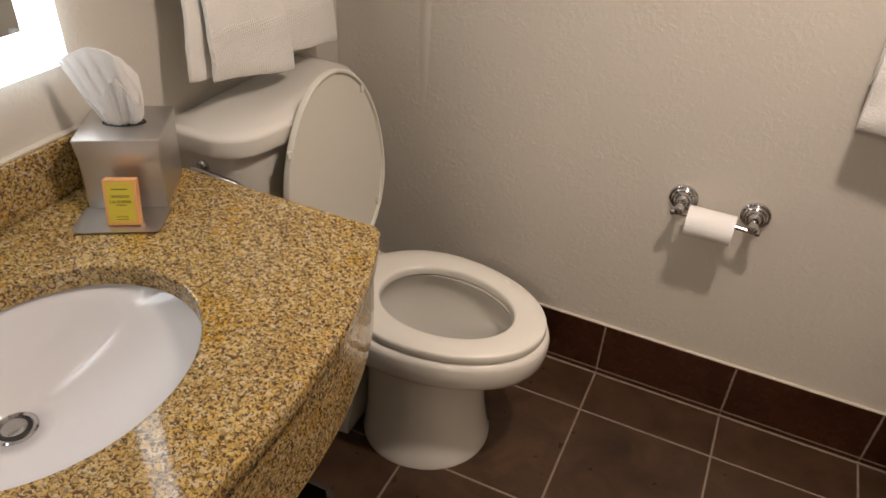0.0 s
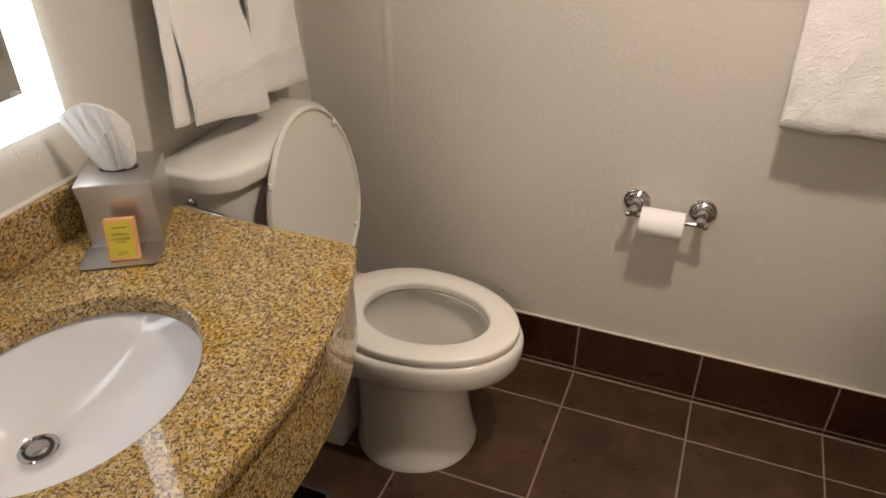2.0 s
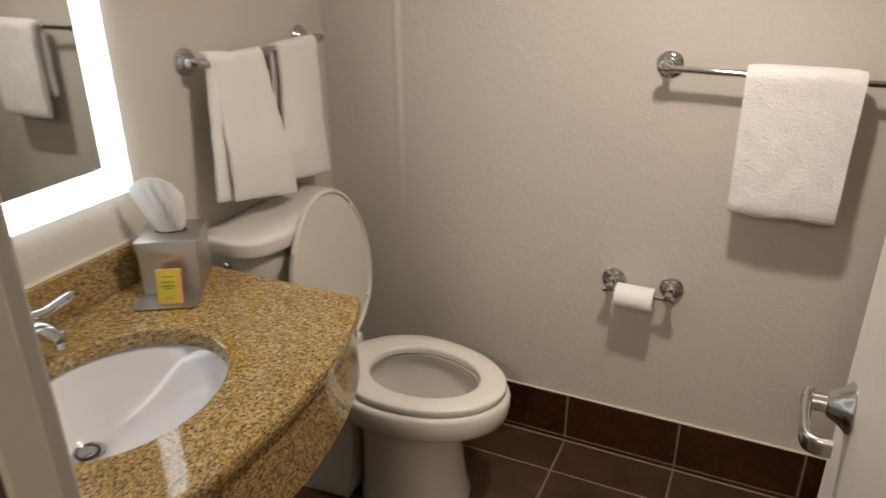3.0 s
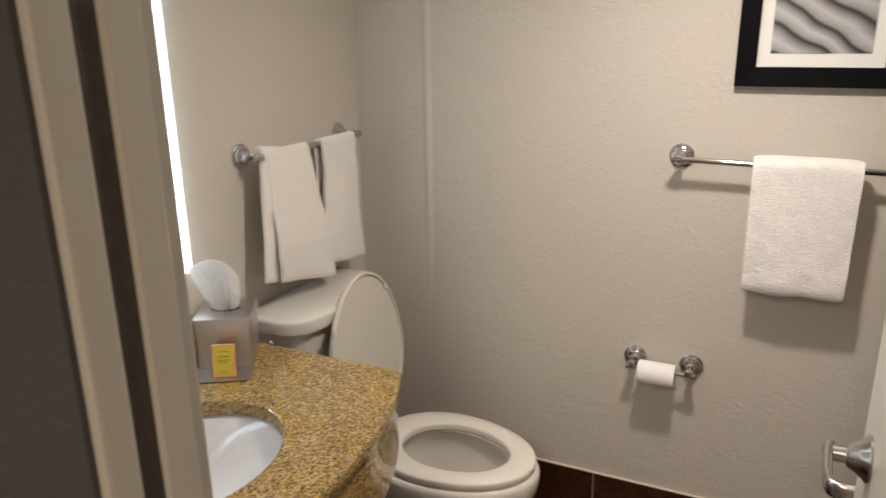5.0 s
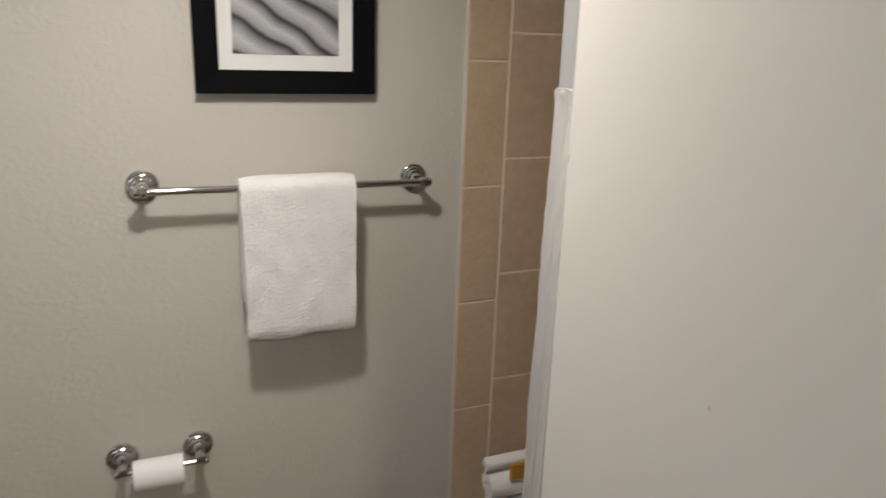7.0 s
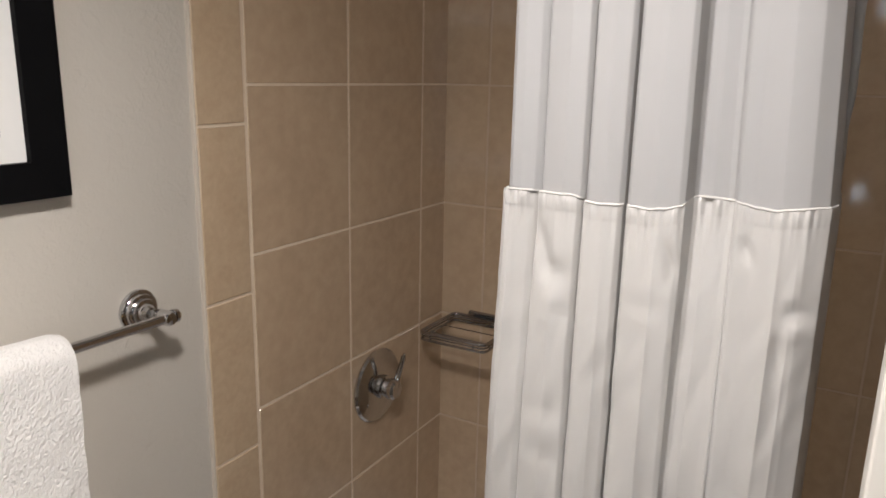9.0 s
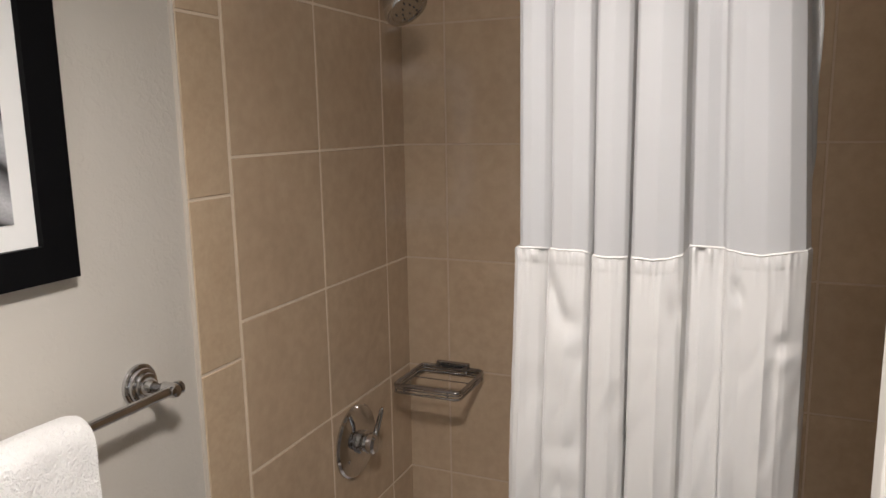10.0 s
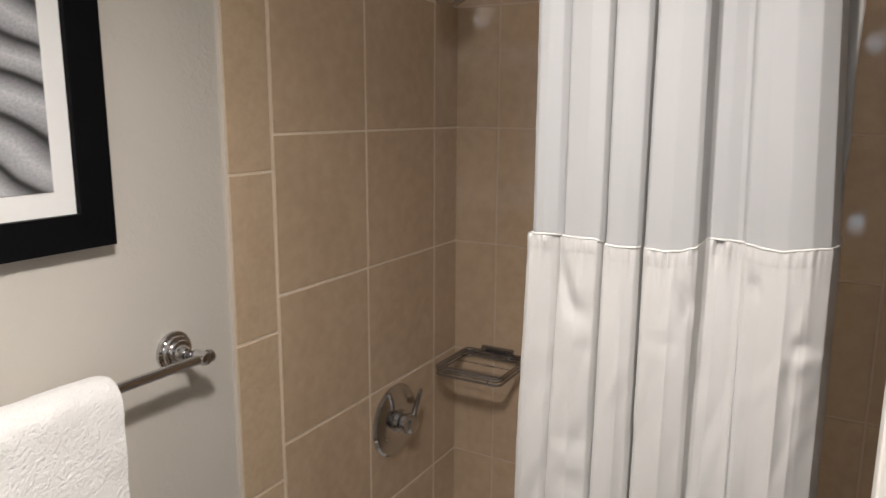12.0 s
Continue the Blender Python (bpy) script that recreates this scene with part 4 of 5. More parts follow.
        part("lettering", bm, INK, label, "dark lettering " + word)


tissue_box()


def lit_mirror():
    x, y0, y1, z0, z1, edge = LEFT + 0.020, -1.515, -0.797, 0.998, 1.93, 0.066
    ob = thing("lit_mirror", (LEFT, (y0 + y1) / 2, z0), "rectangular wall mirror with a glowing frosted border", "mirror")
    part("back_box", cuboid(LEFT, x - 0.011, y0 + 0.03, y1 - 0.03, z0 + 0.03, z1 - 0.03), MIRROR_BACK, ob)
    part("glass", cuboid(x - 0.010, x - 0.0005, y0 + edge, y1 - edge, z0 + edge, z1 - edge), MIRROR_GLASS, ob, "silvered glass")
    for a0, a1, b0, b1 in ((y0, y1, z0, z0 + edge), (y0, y1, z1 - edge, z1), (y0, y0 + edge, z0 + edge, z1 - edge), (y1 - edge, y1, z0 + edge, z1 - edge)):
        part("lit_border", cuboid(x - 0.011, x, a0, a1, b0, b1, 0.001, 1), LIT_ACRYLIC, ob, "glowing frosted border")


lit_mirror()

# ---- toilet ----
TY = -0.378


def egg(x0, x1, half, z, mid=0.46, steps=64, square=1.0):
    """An egg-shaped ring from back x0 to front x1."""
    xc = x0 + (x1 - x0) * mid
    pts = []
    for k in range(steps):
        a = 2 * math.pi * k / steps
        c, s = math.cos(a), math.sin(a)
        if c < 0 and square != 1.0:
            c, s = -abs(c) ** square, math.copysign(abs(s) ** square, s)
        pts.append(Vector((xc + (x1 - xc if c > 0 else xc - x0) * c, TY + half * s, z)))
    return pts


def toilet():
    ob = thing("toilet", (-0.45, TY, 0), "white two-piece toilet with its lid raised", "toilet")
    shell = [egg(-0.505, -0.182, 0.158, 0.0), egg(-0.505, -0.182, 0.158, 0.010), egg(-0.500, -0.190, 0.150, 0.028), egg(-0.495, -0.200, 0.142, 0.10), egg(-0.495, -0.209, 0.136, 0.19), egg(-0.505, -0.207, 0.135, 0.245), egg(-0.53, -0.190, 0.137, 0.266),
             egg(-0.575, -0.140, 0.148, 0.282), egg(-0.605, -0.096, 0.166, 0.297), egg(-0.615, -0.078, 0.178, 0.311), egg(-0.615, -0.070, 0.184, 0.328), egg(-0.615, -0.067, 0.186, 0.350), egg(-0.615, -0.067, 0.186, 0.370), egg(-0.615, -0.071, 0.184, 0.380), egg(-0.612, -0.082, 0.175, 0.3845),
             egg(-0.475, -0.155, 0.112, 0.383), egg(-0.478, -0.150, 0.115, 0.375), egg(-0.490, -0.140, 0.126, 0.35), egg(-0.488, -0.150, 0.122, 0.31), egg(-0.47, -0.19, 0.105, 0.25), egg(-0.45, -0.24, 0.080, 0.205), egg(-0.44, -0.29, 0.055, 0.17), egg(-0.43, -0.32, 0.035, 0.15)]
    part("bowl", loft(shell), TOILET_CHINA, ob, "", 60)
    part("water", loft([egg(-0.455, -0.23, 0.083, 0.2115), egg(-0.455, -0.23, 0.083, 0.2125)]), WATER, ob, "clear standing water")
    rear = [[Vector((x, TY + s * w, z)) for s, z in ((-1.32, 0.0), (-1.30, 0.035), (-1.05, 0.075), (-0.86, 0.20), (-1.0, 0.33), (-1.0, 0.378), (1.0, 0.378), (1.0, 0.33), (0.86, 0.20), (1.05, 0.075), (1.30, 0.035), (1.32, 0.0))] for x, w in ((-0.500, 0.100), (-0.60, 0.105), (-0.72, 0.112), (-0.80, 0.10), (-0.82, 0.07))]
    part("rear_body", loft(rear), TOILET_CHINA, ob, "", 50)
    # seat ring
    rings = []
    outer, hole = egg(-0.560, -0.078, 0.176, 0, 0.44), egg(-0.468, -0.153, 0.114, 0, 0.46)
    for lerp, z in ((0.02, 0.3885), (0.0, 0.391), (0.0, 0.4015), (0.015, 0.4060), (0.06, 0.4084), (0.5, 0.4096), (0.90, 0.4086), (0.965, 0.4068), (0.99, 0.4035), (1.0, 0.398), (1.0, 0.3885)):
        rings.append([o.lerp(h, lerp) + Vector((0, 0, z)) for o, h in zip(outer, hole)])
    rings.append(rings[0])
    seat = part("seat", loft(rings, True, (False, False)), SEAT_PLASTIC, ob, "glossy bone-white seat", 50)
    for dy in (-0.07, 0.07):
        part("hinge", cuboid(-0.592, -0.556, TY + dy - 0.022, TY + dy + 0.022, 0.383, 0.425, 0.008, 3), SEAT_PLASTIC, seat)
    # raised lid, leaning on the tank
    tilt = radians(4.0)
    def up(p, t):
        """Lays the seat's outline upright: length runs up, thickness runs ahead."""
        run = p.x + 0.560
        return Vector((-0.568 - math.sin(tilt) * run + math.cos(tilt) * t, p.y - 0.004, 0.412 + math.cos(tilt) * run + math.sin(tilt) * t))
    shape = [p + Vector((0, 0.010, 0)) for p in egg(-0.560, -0.088, 0.193, 0, 0.41)]
    centre = Vector((-0.33, TY, 0))
    rings = []
    for shrink, t in ((0.97, -0.014), (0.995, -0.010), (1.0, -0.002), (0.995, 0.003), (0.985, 0.004), (0.968, 0.003), (0.962, -0.001), (0.955, -0.0025), (0.90, -0.0025)):
        rings.append([up(centre + (p - centre) * shrink, t) for p in shape])
    lid = part("lid", loft(rings), LID_PLASTIC, ob, "raised oval lid", 35)
    for px, py in ((-0.20, -0.152), (-0.165, 0.130), (-0.46, -0.16), (-0.46, 0.16)):
        q = up(Vector((px, TY + py, 0)), -0.003)
        part("bumper", cuboid(q.x, q.x + 0.007, q.y - 0.005, q.y + 0.005, q.z - 0.008, q.z + 0.008, 0.003), SEAT_PLASTIC, lid)
    # tank
    def slabring(x0, x1, half, z, bulge):
        pts = []
        r = min(0.065, 0.4 * half)
        for k in range(41):
            v = math.sin(math.pi / 2 * (-1 + k / 20))
            w = max(0.0, (abs(v) - (1 - r / half)) / (r / half))
            pts.append(Vector((x1 + bulge * (1 - v * v) - r * (1 - math.sqrt(max(0.0, 1 - w * w))), TY + half * v - 0.017, z)))
        return pts + [Vector((x0, TY + half - 0.017, z)), Vector((x0, TY - half - 0.017, z))]
    back = LEFT + 0.008
    tank = [slabring(back, -0.690, 0.170, 0.378, 0.010), slabring(back, -0.682, 0.185, 0.42, 0.014), slabring(back, -0.664, 0.207, 0.70, 0.022), slabring(back, -0.662, 0.209, 0.772, 0.024)]
    part("tank", loft(tank), TOILET_CHINA, ob, "", 35)
    top = [slabring(back - 0.003, -0.658, 0.222, 0.772, 0.036), slabring(back - 0.004, -0.652, 0.229, 0.777, 0.040), slabring(back - 0.004, -0.648, 0.231, 0.808, 0.041), slabring(back - 0.004, -0.650, 0.2295, 0.8135, 0.041), slabring(back - 0.003, -0.655, 0.225, 0.8175, 0.040), slabring(back, -0.668, 0.213, 0.8205, 0.036), slabring(back + 0.01, -0.692, 0.185, 0.8235, 0.025), slabring(back + 0.03, -0.72, 0.14, 0.8250, 0.014)]
    part("tank_lid", loft(top), TOILET_CHINA, ob, "", 38)
    lx, ly, lz = -0.745, TY - 0.224, 0.738
    lever = part("flush_lever", lathe([(0.0, 0), (0.013, 0), (0.013, 0.006), (0.009, 0.010), (0.009, 0.018), (0.0, 0.018)], (lx, ly, lz), (0, -1, 0), 20), CHROME, ob, "chrome flush lever", 40)
    part("arm", tube([(lx - 0.014, ly - 0.018, lz), (lx, ly - 0.020, lz), (lx + 0.04, ly - 0.022, lz - 0.002), (lx + 0.085, ly - 0.020, lz - 0.006), (lx + 0.105, ly - 0.018, lz - 0.009)], [0.004, 0.0075, 0.0070, 0.0075, 0.004], 10), CHROME, lever, "", 60)


toilet()

# ---- bars, towels, paper ----


def rose(p, out, parent, bar_at, s=1.0):
    """A stepped round wall post with its arm."""
    steps = [(0.0, 0), (0.0325, 0), (0.0330, 0.0025), (0.0322, 0.0055), (0.0300, 0.0072), (0.0272, 0.0074), (0.0268, 0.0078), (0.0268, 0.0105), (0.0258, 0.0128), (0.0236, 0.0140), (0.0212, 0.0141),
             (0.0208, 0.0145), (0.0206, 0.0172), (0.0195, 0.0192), (0.0172, 0.0202), (0.0145, 0.0204), (0.0138, 0.0225), (0.0118, 0.0270), (0.0092, 0.0310), (0.0, 0.0310)]
    part("rose", lathe([(r * s, h) for r, h in steps], p, out, 40), CHROME, parent, "", 24)
    part("post", lathe([(0.0, 0.02), (0.0085 * s, 0.02), (0.0075 * s, bar_at - 0.022), (0.0115 * s, bar_at - 0.016), (0.0115 * s, bar_at + 0.004), (0.009 * s, bar_at + 0.010), (0.0, bar_at + 0.012)], p, out, 24), CHROME, parent, "", 40)


def towel_bar(a, b, out, name_label):
    ob = thing("towel_bar", (Vector(a) + Vector(b)) / 2, name_label, "towel bar")
    off = 0.066
    rose(a, out, ob, off)
    rose(b, out, ob, off)
    d = (Vector(b) - Vector(a)).normalized()
    p, q = Vector(a) + Vector(out) * off, Vector(b) + Vector(out) * off
    part("bar", tube([p - d * 0.012, p, q, q + d * 0.012], 0.0078, 16), CHROME, ob, "", 60)
    part("end_cap", lathe([(0.0, 0), (0.0105, 0), (0.0105, 0.006), (0.007, 0.010), (0.0, 0.011)], p - d * 0.010, -d, 20), CHROME, ob, "", 40)
    part("end_cap", lathe([(0.0, 0), (0.0105, 0), (0.0105, 0.006), (0.007, 0.010), (0.0, 0.011)], q + d * 0.010, d, 20), CHROME, ob, "", 40)
    return ob


towel_bar((0.190, PAINT, 1.205), (0.776, PAINT, 1.200), (0, -1, 0), "polished chrome towel bar with stepped round posts")
towel_bar((LEFT, -0.572, 1.234), (LEFT, -0.118, 1.234), (1, 0, 0), "short chrome towel bar above the toilet tank")


def drape(profile, along, count, wobble, scale, seed):
    """Sweeps a closed profile of (out, z) along a function u -> (point, out direction, stretch)."""
    rings = []
    for k in range(count):
        u = k / (count - 1)
        rings.append([])
        for n, (o, z) in enumerate(profile):
            p, out = along(u, o, z)
            w = wobble * noise.noise(Vector((p.x, p.y, p.z)) * scale + Vector((seed, 0, 0)))
            rings[-1].append(p + out * w)
    return loft(rings)


def thick(path, half):
    """A closed band round a line of (out, z) points, with rounded ends."""
    pts = [Vector((p[0], p[1])) for p in path]
    left, right = [], []
    for k, p in enumerate(pts):
        d = (pts[min(k + 1, len(pts) - 1)] - pts[max(k - 1, 0)]).normalized()
        nrm = Vector((-d.y, d.x))
        h = half if 0 < k < len(pts) - 1 else half * 0.55
        left.append(p + nrm * h)
        right.append(p - nrm * h)
    first, last = (pts[0] - pts[1]).normalized() * half * 0.6, (pts[-1] - pts[-2]).normalized() * half * 0.6
    return [tuple(v) for v in left + [pts[-1] + last] + right[::-1] + [pts[0] + first]]


def over_bar(bar_out, bar_z, front_z, back_z, r, lean=0.0, steps=16):
    front = [(bar_out + r + lean * (1 - k / steps), front_z + (bar_z - front_z) * k / steps) for k in range(steps)]
    arc = [(bar_out + r * math.cos(math.pi * k / 10), bar_z + r * math.sin(math.pi * k / 10)) for k in range(11)]
    back = [(bar_out - r, bar_z + (back_z - bar_z) * (k + 1) / 10) for k in range(10)]
    return front + arc + back


bath = thing("bath_towel", (0.492, -0.07, 0.89), "thick white terry bath towel folded over its bar", "towel")
path = over_bar(0.066, 1.201, 0.889, 0.955, 0.0185, 0.010)


def bath_along(u, o, z):
    f = max(0, min(1, (1.21 - z) / 0.32))
    droop = 0.008 * (1 - u) * f if o > 0.066 else 0
    return Vector((0.371 + 0.242 * u + 0.004 * f * (1 - 2 * u) + 0.004 * math.sin(z * 31 + 2) * (0.5 - abs(u - 0.5)), PAINT - o + 0.004 * math.sin(u * 5 + z * 9) * f, z - droop - 0.006 * (abs(2 * u - 1) ** 8) * (1 - f) + 0.003 * math.sin(u * 11 + 1) * f)), Vector((0, -1, 0))


part("cloth", drape(thick(path, 0.0105), bath_along, 72, 0.0052, 30, 1.0), TOWEL, bath, "", 70)
inner = thick([(p, z + (0.006 if p > 0.07 else 0.0)) for p, z in over_bar(0.066, 1.200, 0.891, 0.965, 0.0085, 0.016)], 0.003)
part("inner_fold", drape(inner, bath_along, 30, 0.002, 30, 4.0), TOWEL, bath, "", 70)


def hand_towel(y0, y1, flare, front_z, tilt, out_low, seed, label):
    """A thin towel over the short bar, flared and tilted at the bottom, in two overlapping layers."""
    ob = thing("hand_towel", (LEFT + 0.07, (y0 + y1) / 2, front_z), label, "towel", "hand towels on the short bar")
    path = over_bar(0.066, 1.233, front_z, front_z + 0.05, 0.0115, out_low, 22)
    def along(u, o, z):
        f = max(0, min(1, (1.235 - z) / (1.235 - front_z)))
        y = y0 + (y1 - y0) * u
        y += flare * (u - 0.35) * f + 0.004 * math.sin(z * 14 + seed)
        front = 1 if o > 0.066 else 0.4
        ripple = 0.006 * math.sin(u * 7 + seed + 2 * f) * f
        return Vector((LEFT + o + ripple * front, y, z - tilt * (u - 0.5) * f * f * front)), Vector((1, 0, 0))
    lower = [p for p in path if p[1] <= front_z + 0.112 and p[0] > 0.066]
    part("cloth", drape(thick(path, 0.0040), along, 40, 0.004, 18, seed), HAND_TOWEL, ob, "", 70)
    part("woven_band", drape(thick(lower, 0.0052), along, 40, 0.004, 18, seed), WAFFLE, ob, "textured woven border", 70)
    return ob, along


first, along1 = hand_towel(-0.556, -0.382, 0.073, 0.884, 0.055, 0.030, 0.6, "white cotton hand towel with a textured border, hung askew")
flap = [(o - 0.009, z + 0.01) for o, z in over_bar(0.066, 1.235, 0.905, 1.01, 0.0145, 0.012, 22)]


def flap_along(u, o, z):
    f = max(0, min(1, (1.235 - z) / 0.34))
    return Vector((LEFT + o + 0.004 * math.sin(u * 6), -0.573 + 0.083 * u - 0.041 * f, z - 0.012 * u)), Vector((1, 0, 0))


part("under_layer", drape(thick([p for p in flap if p[0] > 0.05], 0.004), flap_along, 24, 0.004, 20, 5.0), HAND_TOWEL, first, "", 70)
hand_towel(-0.322, -0.154, 0.022, 0.874, 0.03, 0.014, 3.3, "white cotton hand towel hanging flat beside another")

holder = thing("toilet_paper_holder", (0.185, PAINT, 0.60), "chrome toilet paper holder with two stepped posts", "paper holder")
for x in (0.105, 0.264):
    rose((x, PAINT, 0.602), (0, -1, 0), holder, 0.062)
part("spindle", tube([(0.098, PAINT - 0.062, 0.595), (0.112, PAINT - 0.062, 0.595), (0.257, PAINT - 0.062, 0.595), (0.271, PAINT - 0.062, 0.595)], 0.0062, 16), CHROME, holder, "", 60)
for x, s in ((0.098, -1), (0.271, 1)):
    part("end_knob", lathe([(0.0, 0), (0.0085, 0), (0.0095, 0.004), (0.0075, 0.010), (0.0, 0.012)], (x, PAINT - 0.062, 0.595), (s, 0, 0), 20), CHROME, holder, "", 50)


def paper_roll():
    ob = thing("toilet_paper_roll", (0.175, PAINT - 0.062, 0.55), "small half-used white toilet paper roll", "toilet paper")
    x0, x1, cy, cz, r = 0.125, 0.228, PAINT - 0.063, 0.584, 0.0340
    rings = []
    for rad, x in ((0.021, x0 + 0.001), (r - 0.001, x0), (r, x0 + 0.001), (r, x1 - 0.001), (r - 0.001, x1), (0.021, x1 - 0.001), (0.021, x0 + 0.001)):
        rings.append([Vector((x, cy + rad * math.cos(a) * (1 + 0.004 * math.sin(3 * a)), cz + rad * math.sin(a))) for a in (2 * math.pi * k / 48 for k in range(48))])
    part("paper", loft(rings, True, (False, False)), PAPER, ob, "", 40)
    part("core", lathe([(0.0208, 0), (0.0208, x1 - x0 - 0.002), (0.0196, x1 - x0 - 0.002), (0.0196, 0), (0.0208, 0)], (x0 + 0.001, cy, cz), (1, 0, 0), 32), CARDBOARD, ob, "brown cardboard core", 40)
    flap = [[Vector((x0 + 0.002 + (x1 - x0 - 0.004) * u + 0.0, cy - (r + 0.0008) * math.cos(a), cz - (r + 0.0008) * math.sin(a))) for u in (0, 0.5, 1)] for a in (radians(-60 + 10 * k) for k in range(9))]
    part("loose_end", loft(flap, False, (False, False)), PAPER, ob)


paper_roll()

# ---- picture ----


def picture():
    x0, x1, z0, z1 = 0.303, 0.675, 1.391, 1.885
    ob = thing("picture", ((x0 + x1) / 2, PAINT, z0), "black framed photograph of rippled dunes on white mat", "picture")
    deep, w = 0.024, 0.047
    corners = [(x0, z0), (x1, z0), (x1, z1), (x0, z1)]
    inner_c = [(x0 + w, z0 + w), (x1 - w, z0 + w), (x1 - w, z1 - w), (x0 + w, z1 - w)]
    for k in range(4):
        a, b, c, d = corners[k], corners[(k + 1) % 4], inner_c[(k + 1) % 4], inner_c[k]
        bm = bmesh.new()
        face = PAINT - deep
        ring = [[Vector((p[0], y, p[1])) for p in (a, b, c, d)] for y in (PAINT - 0.001, face)]
        for p in ring[1][2:]:
            p.y += 0.004
        part("frame_bar", loft(ring), BLACK_FRAME, ob)
    part("mat", cuboid(x0 + w - 0.004, x1 - w + 0.004, PAINT - 0.010, PAINT - 0.006, z0 + w - 0.004, z1 - w + 0.004), MAT_BOARD, ob, "white mat board")
    part("photograph", cuboid(0.379, 0.598, PAINT - 0.0115, PAINT - 0.0095, 1.470, z1 - w - 0.031), PHOTO, ob, "black and white photograph of rippled dunes")


picture()

# ---- door ----


def open_door():
    face, edge_y, thick_d, hinge_y = 0.586, -0.936, 0.040, DOORWALL + 0.008
    ob = thing("door", (face + thick_d, hinge_y, 0), "smooth cream painted door standing open into the bathroom", "door", "", "structure")
    part("leaf", cuboid(face, face + thick_d, hinge_y, edge_y, 0.012, DOOR_TOP - 0.004, 0.002, 2), DOOR_PAINT, ob)
    x, y, z = face, -1.017, 0.984
    handle = part("rose_plate", lathe([(0.0, 0), (0.032, 0), (0.0325, 0.002), (0.0315, 0.004), (0.027, 0.008), (0.0215, 0.015), (0.0172, 0.023), (0.0150, 0.027), (0.0, 0.027)], (x, y, z), (-1, 0, 0), 40), NICKEL, ob, "satin nickel lever handle", 40)
    part("neck", lathe([(0.0, 0.015), (0.0145, 0.015), (0.0145, 0.026), (0.0115, 0.028), (0.0115, 0.054), (0.0, 0.056)], (x, y, z), (-1, 0, 0), 28), NICKEL, handle, "", 40)
    grip = []
    for p, w, h in [(q, w, h) for q, w, h in zip(curve_points([(x - 0.046, y + 0.010, z), (x - 0.050, y - 0.010, z), (x - 0.052, y - 0.055, z - 0.001), (x - 0.050, y - 0.080, z - 0.002), (x - 0.041, y - 0.089, z - 0.002), (x - 0.024, y - 0.090, z - 0.002)], 24), [0.0080] * 4 + [0.0060] * 20, [0.0120] * 4 + [0.0115] * 20)]:
        grip.append((p, w, h))
    rings = []
    for k, (p, w, h) in enumerate(grip):
        ahead = (grip[min(k + 1, 23)][0] - grip[max(k - 1, 0)][0]).normalized()
        side = ahead.cross(Vector((0, 0, 1))).normalized()
        rings.append([p + side * (w * math.copysign(abs(math.cos(a)) ** 0.6, math.cos(a))) + Vector((0, 0, h * math.copysign(abs(math.sin(a)) ** 0.6, math.sin(a)))) for a in (2 * math.pi * n / 20 for n in range(20))])
    part("lever", loft(rings), NICKEL, handle, "", 45)
    far = part("rose_plate", lathe([(0.0, 0), (0.039, 0), (0.039, 0.003), (0.034, 0.008), (0.022, 0.016), (0.0, 0.022)], (x + thick_d, y, z), (1, 0, 0), 36), NICKEL, ob, "", 40)
    part("lever", tube([(x + thick_d + 0.02, y, z), (x + thick_d + 0.055, y, z), (x + thick_d + 0.06, y - 0.02, z), (x + thick_d + 0.06, y - 0.11, z)], 0.010, 14), NICKEL, far, "", 60)
    for sy, sz, w, h, paint in ((-1.169, 1.230, 0.0020, 0.0016, SCUFF), (-0.9385, 1.394, 0.0014, 0.0050, SCUFF)):
        part("scuff_mark", loft([[Vector((face - out, sy + w * s * math.cos(a), sz + h * s * math.sin(a))) for a in (2 * math.pi * k / 14 for k in range(14))] for out, s in ((-0.0004, 1.0), (0.0003, 0.9))]), paint, ob, "small scuff in the paint")
    part("latch_plate", cuboid(face + 0.008, face + 0.032, edge_y - 0.001, edge_y + 0.0015, z - 0.028, z + 0.028), NICKEL, ob, "satin nickel latch plate")
    for hz in (0.25, 1.05, 1.80):
        part("hinge", tube([(face + thick_d + 0.004, hinge_y - 0.004, hz - 0.045), (face + thick_d + 0.004, hinge_y - 0.004, hz + 0.045)], 0.006, 12), NICKEL, ob, "satin nickel hinge", 60)


open_door()

# Out of view: lamp placed from shadows; glowing globe added to lift upper walls.
light = thing("ceiling_light", (*LAMP_AT, CEILING), "assumed opal glass globe hung under the ceiling, out of view", "ceiling light")
drop = CEILING - LAMP_Z - 0.055
part("canopy", lathe([(0.0, 0), (0.065, 0), (0.065, 0.010), (0.050, 0.022), (0.0, 0.022)], (*LAMP_AT, CEILING), (0, 0, -1), 40), NICKEL, light, "", 40)
part("stem", lathe([(0.0, 0.02), (0.009, 0.02), (0.009, drop - 0.080), (0.0, drop - 0.080)], (*LAMP_AT, CEILING), (0, 0, -1), 20), NICKEL, light, "", 40)
part("holder", lathe([(0.0, drop - 0.085), (0.022, drop - 0.085), (0.030, drop - 0.060), (0.030, drop - 0.046), (0.0, drop - 0.046)], (*LAMP_AT, CEILING), (0, 0, -1), 32), NICKEL, light, "", 40)
globe = [(0.052 * math.sin(math.pi * k / 14), drop - 0.052 * math.cos(math.pi * k / 14)) for k in range(15)]
part("globe", lathe(globe, (*LAMP_AT, CEILING), (0, 0, -1), 24), DIFFUSER, light, "glowing globe added to brighten the upper walls", 180)

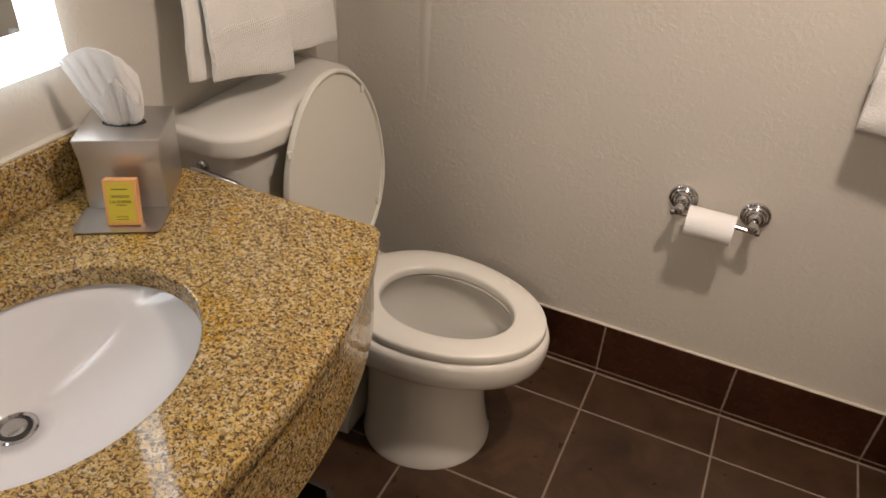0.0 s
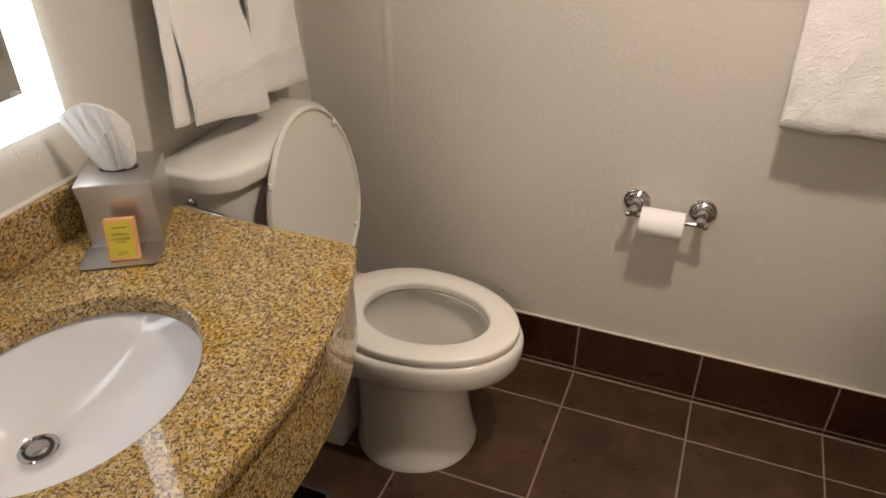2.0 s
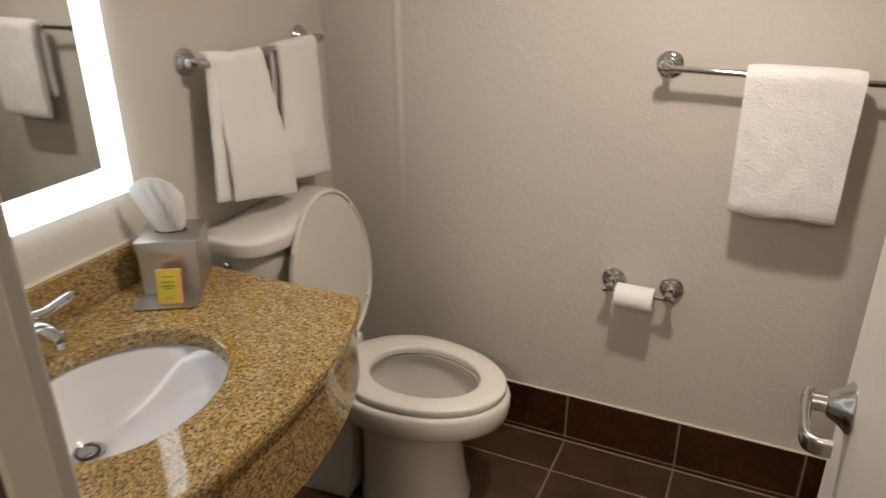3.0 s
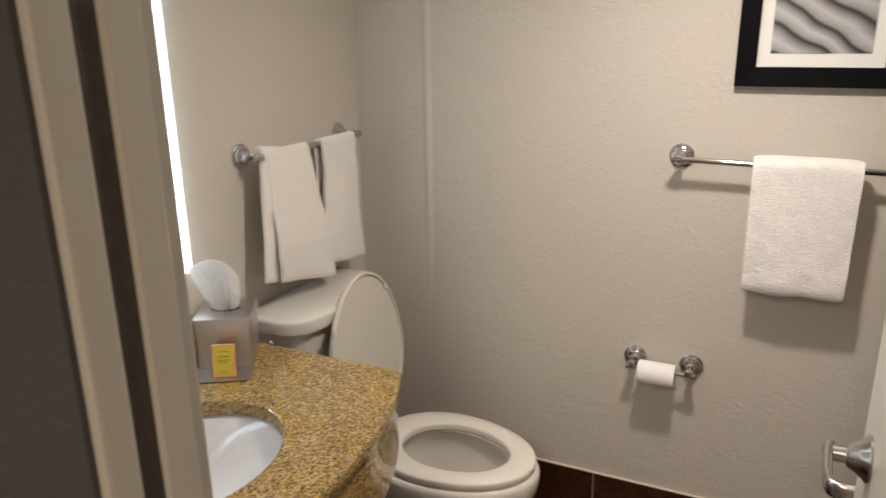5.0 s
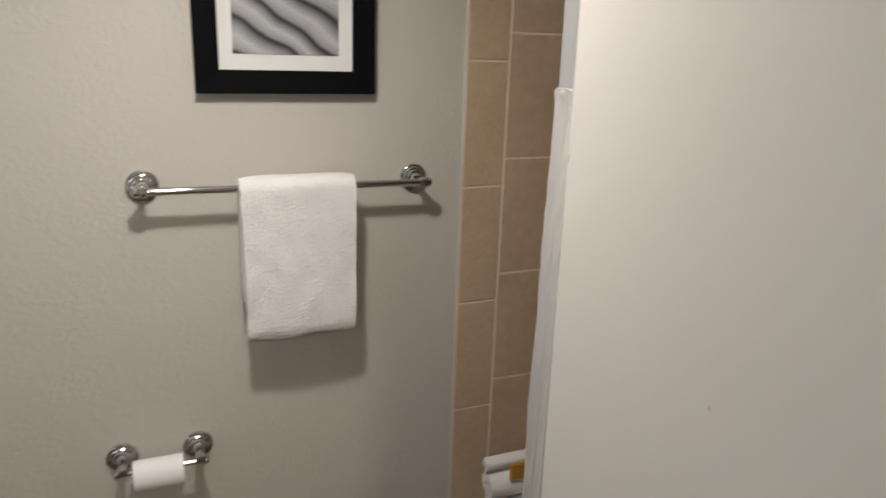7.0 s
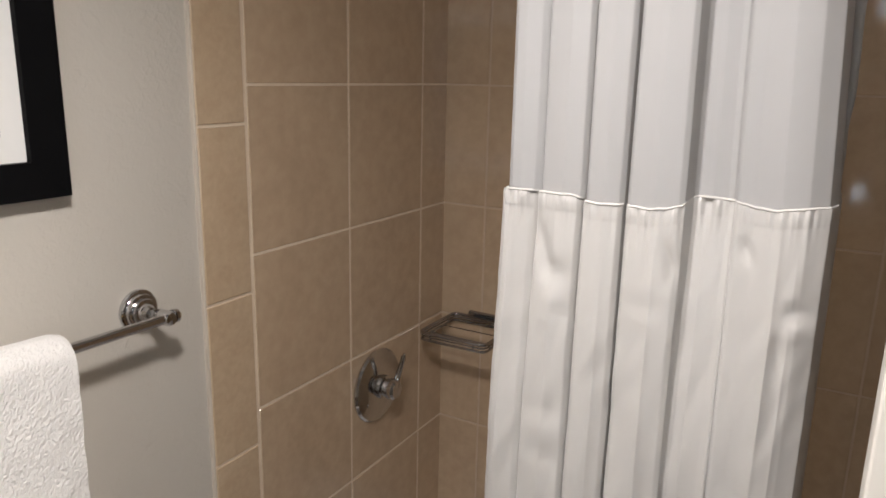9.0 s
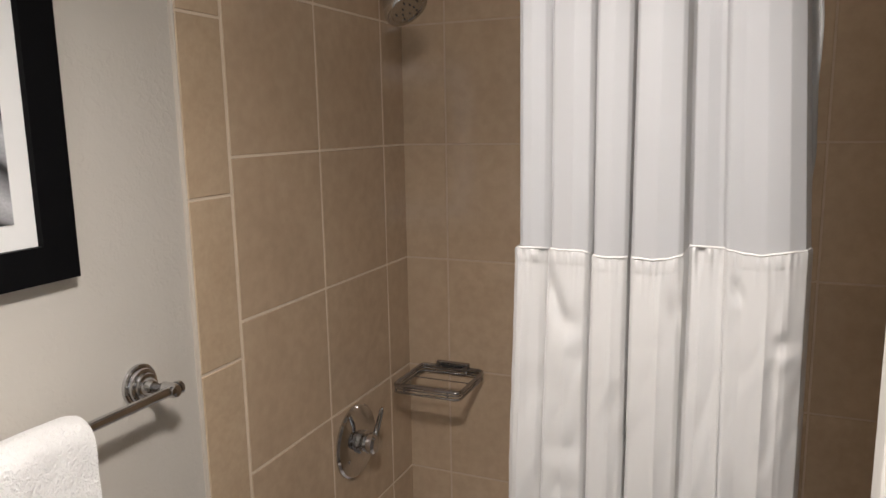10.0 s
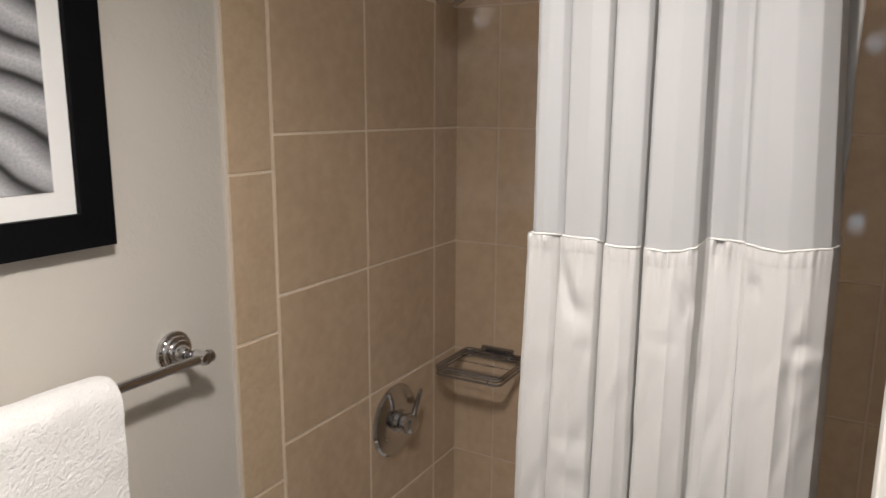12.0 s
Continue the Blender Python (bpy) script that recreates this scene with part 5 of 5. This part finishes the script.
# ---- tiles, last ----
G = 0.0050
pieces = []
for x0, x1 in spans(LEFT, TUB0, 0.0, 0.34):
    for y0, y1 in spans(DOORWALL, 0.0, -0.153, 0.34):
        pieces.append((((x0 + x1) / 2, (y0 + y1) / 2, -0.004), (x1 - x0 - G, y1 - y0 - G, 0.008)))
rows_of(pieces, FLOOR_TILE, floor, "floor_tile")

baseboard = thing("baseboard", (0.2, 0, 0), "dark brown ceramic tile skirting with beige grout", "baseboard", "", "structure")
part("grout_bed", cuboid(LEFT, TUB0, 0.0012, PAINT + 0.002, 0.001, 0.1725), GROUT, baseboard, "beige grout")
part("top_bead", cuboid(LEFT, TRIM0, -0.0005, PAINT + 0.001, 0.1715, 0.1765, 0.0018, 1), CAULK, baseboard, "thin pale caulk line")
part("floor_bead", cuboid(LEFT, TUB0, -0.006, 0.001, 0.0005, 0.004, 0.0015, 1), GROUT, baseboard, "beige grout line")
pieces = [(((x0 + x1) / 2, 0.005, 0.0955), (x1 - x0 - G, 0.010, 0.151)) for x0, x1 in spans(LEFT + 0.002, TUB0, 0.0, 0.34)]
rows_of(pieces, BASE_TILE, baseboard, "base_tile")
pieces = [(((x0 + x1) / 2, 0.005, 0.0095), (x1 - x0 - 0.002, 0.010, 0.011)) for x0, x1 in spans(LEFT + 0.002, TUB0, 0.0, 0.34)]
rows_of(pieces, BASE_TILE, baseboard, "base_tile")

wall_back_shower = bpy.data.objects["wall_back_shower"]
wall_long = bpy.data.objects["wall_shower_long"]
wall_end = bpy.data.objects["wall_shower_end"]
Z_JOINT, Z_PITCH, Y_PITCH = 1.2375, 0.2945, 0.2845
pieces = []
for z0, z1 in spans(0.178, CEILING, 1.171, 0.2965):
    pieces.append((((TRIM0 + 0.001 + TUB0 + 0.003 - G / 2) / 2, 0.004, (z0 + z1) / 2), (TUB0 + 0.002 - TRIM0 - G / 2, 0.010, z1 - z0 - G)))
rows_of(pieces, TRIM_TILE, wall_back_shower, "trim_tile")
pieces = []
for x0, x1 in spans(TUB0 + 0.006, TUB1 + 0.005, 1.2945, Y_PITCH):
    for z0, z1 in spans(0.362, CEILING, Z_JOINT, Z_PITCH):
        pieces.append((((x0 + x1) / 2, 0.004, (z0 + z1) / 2), (x1 - x0 - G, 0.008, z1 - z0 - G)))
rows_of(pieces, WALL_TILE, wall_back_shower, "wall_tile")
pieces = []
for y0, y1 in spans(DOORWALL + 0.022, 0.0045, -0.117, Y_PITCH):
    for z0, z1 in spans(0.362, CEILING, Z_JOINT, Z_PITCH):
        pieces.append(((TUB1 + 0.004, (y0 + y1) / 2, (z0 + z1) / 2), (0.008, y1 - y0 - G, z1 - z0 - G)))
rows_of(pieces, WALL_TILE, wall_long, "wall_tile")
pieces = []
for x0, x1 in spans(TUB0 - 0.1, TUB1, 1.2945, Y_PITCH):
    for z0, z1 in spans(0.362 if x0 > TUB0 - 0.02 else 0.0, CEILING, Z_JOINT, Z_PITCH):
        pieces.append((((x0 + x1) / 2, DOORWALL + 0.024, (z0 + z1) / 2), (x1 - x0 - G, 0.008, z1 - z0 - G)))
rows_of(pieces, WALL_TILE, wall_end, "wall_tile")
part("edge_bead", cuboid(TRIM0 - 0.0035, TRIM0 + 0.0012, 0.0005, PAINT + 0.002, 0.176, CEILING, 0.0015, 1), CAULK, wall_back_shower, "thin pale caulk line")
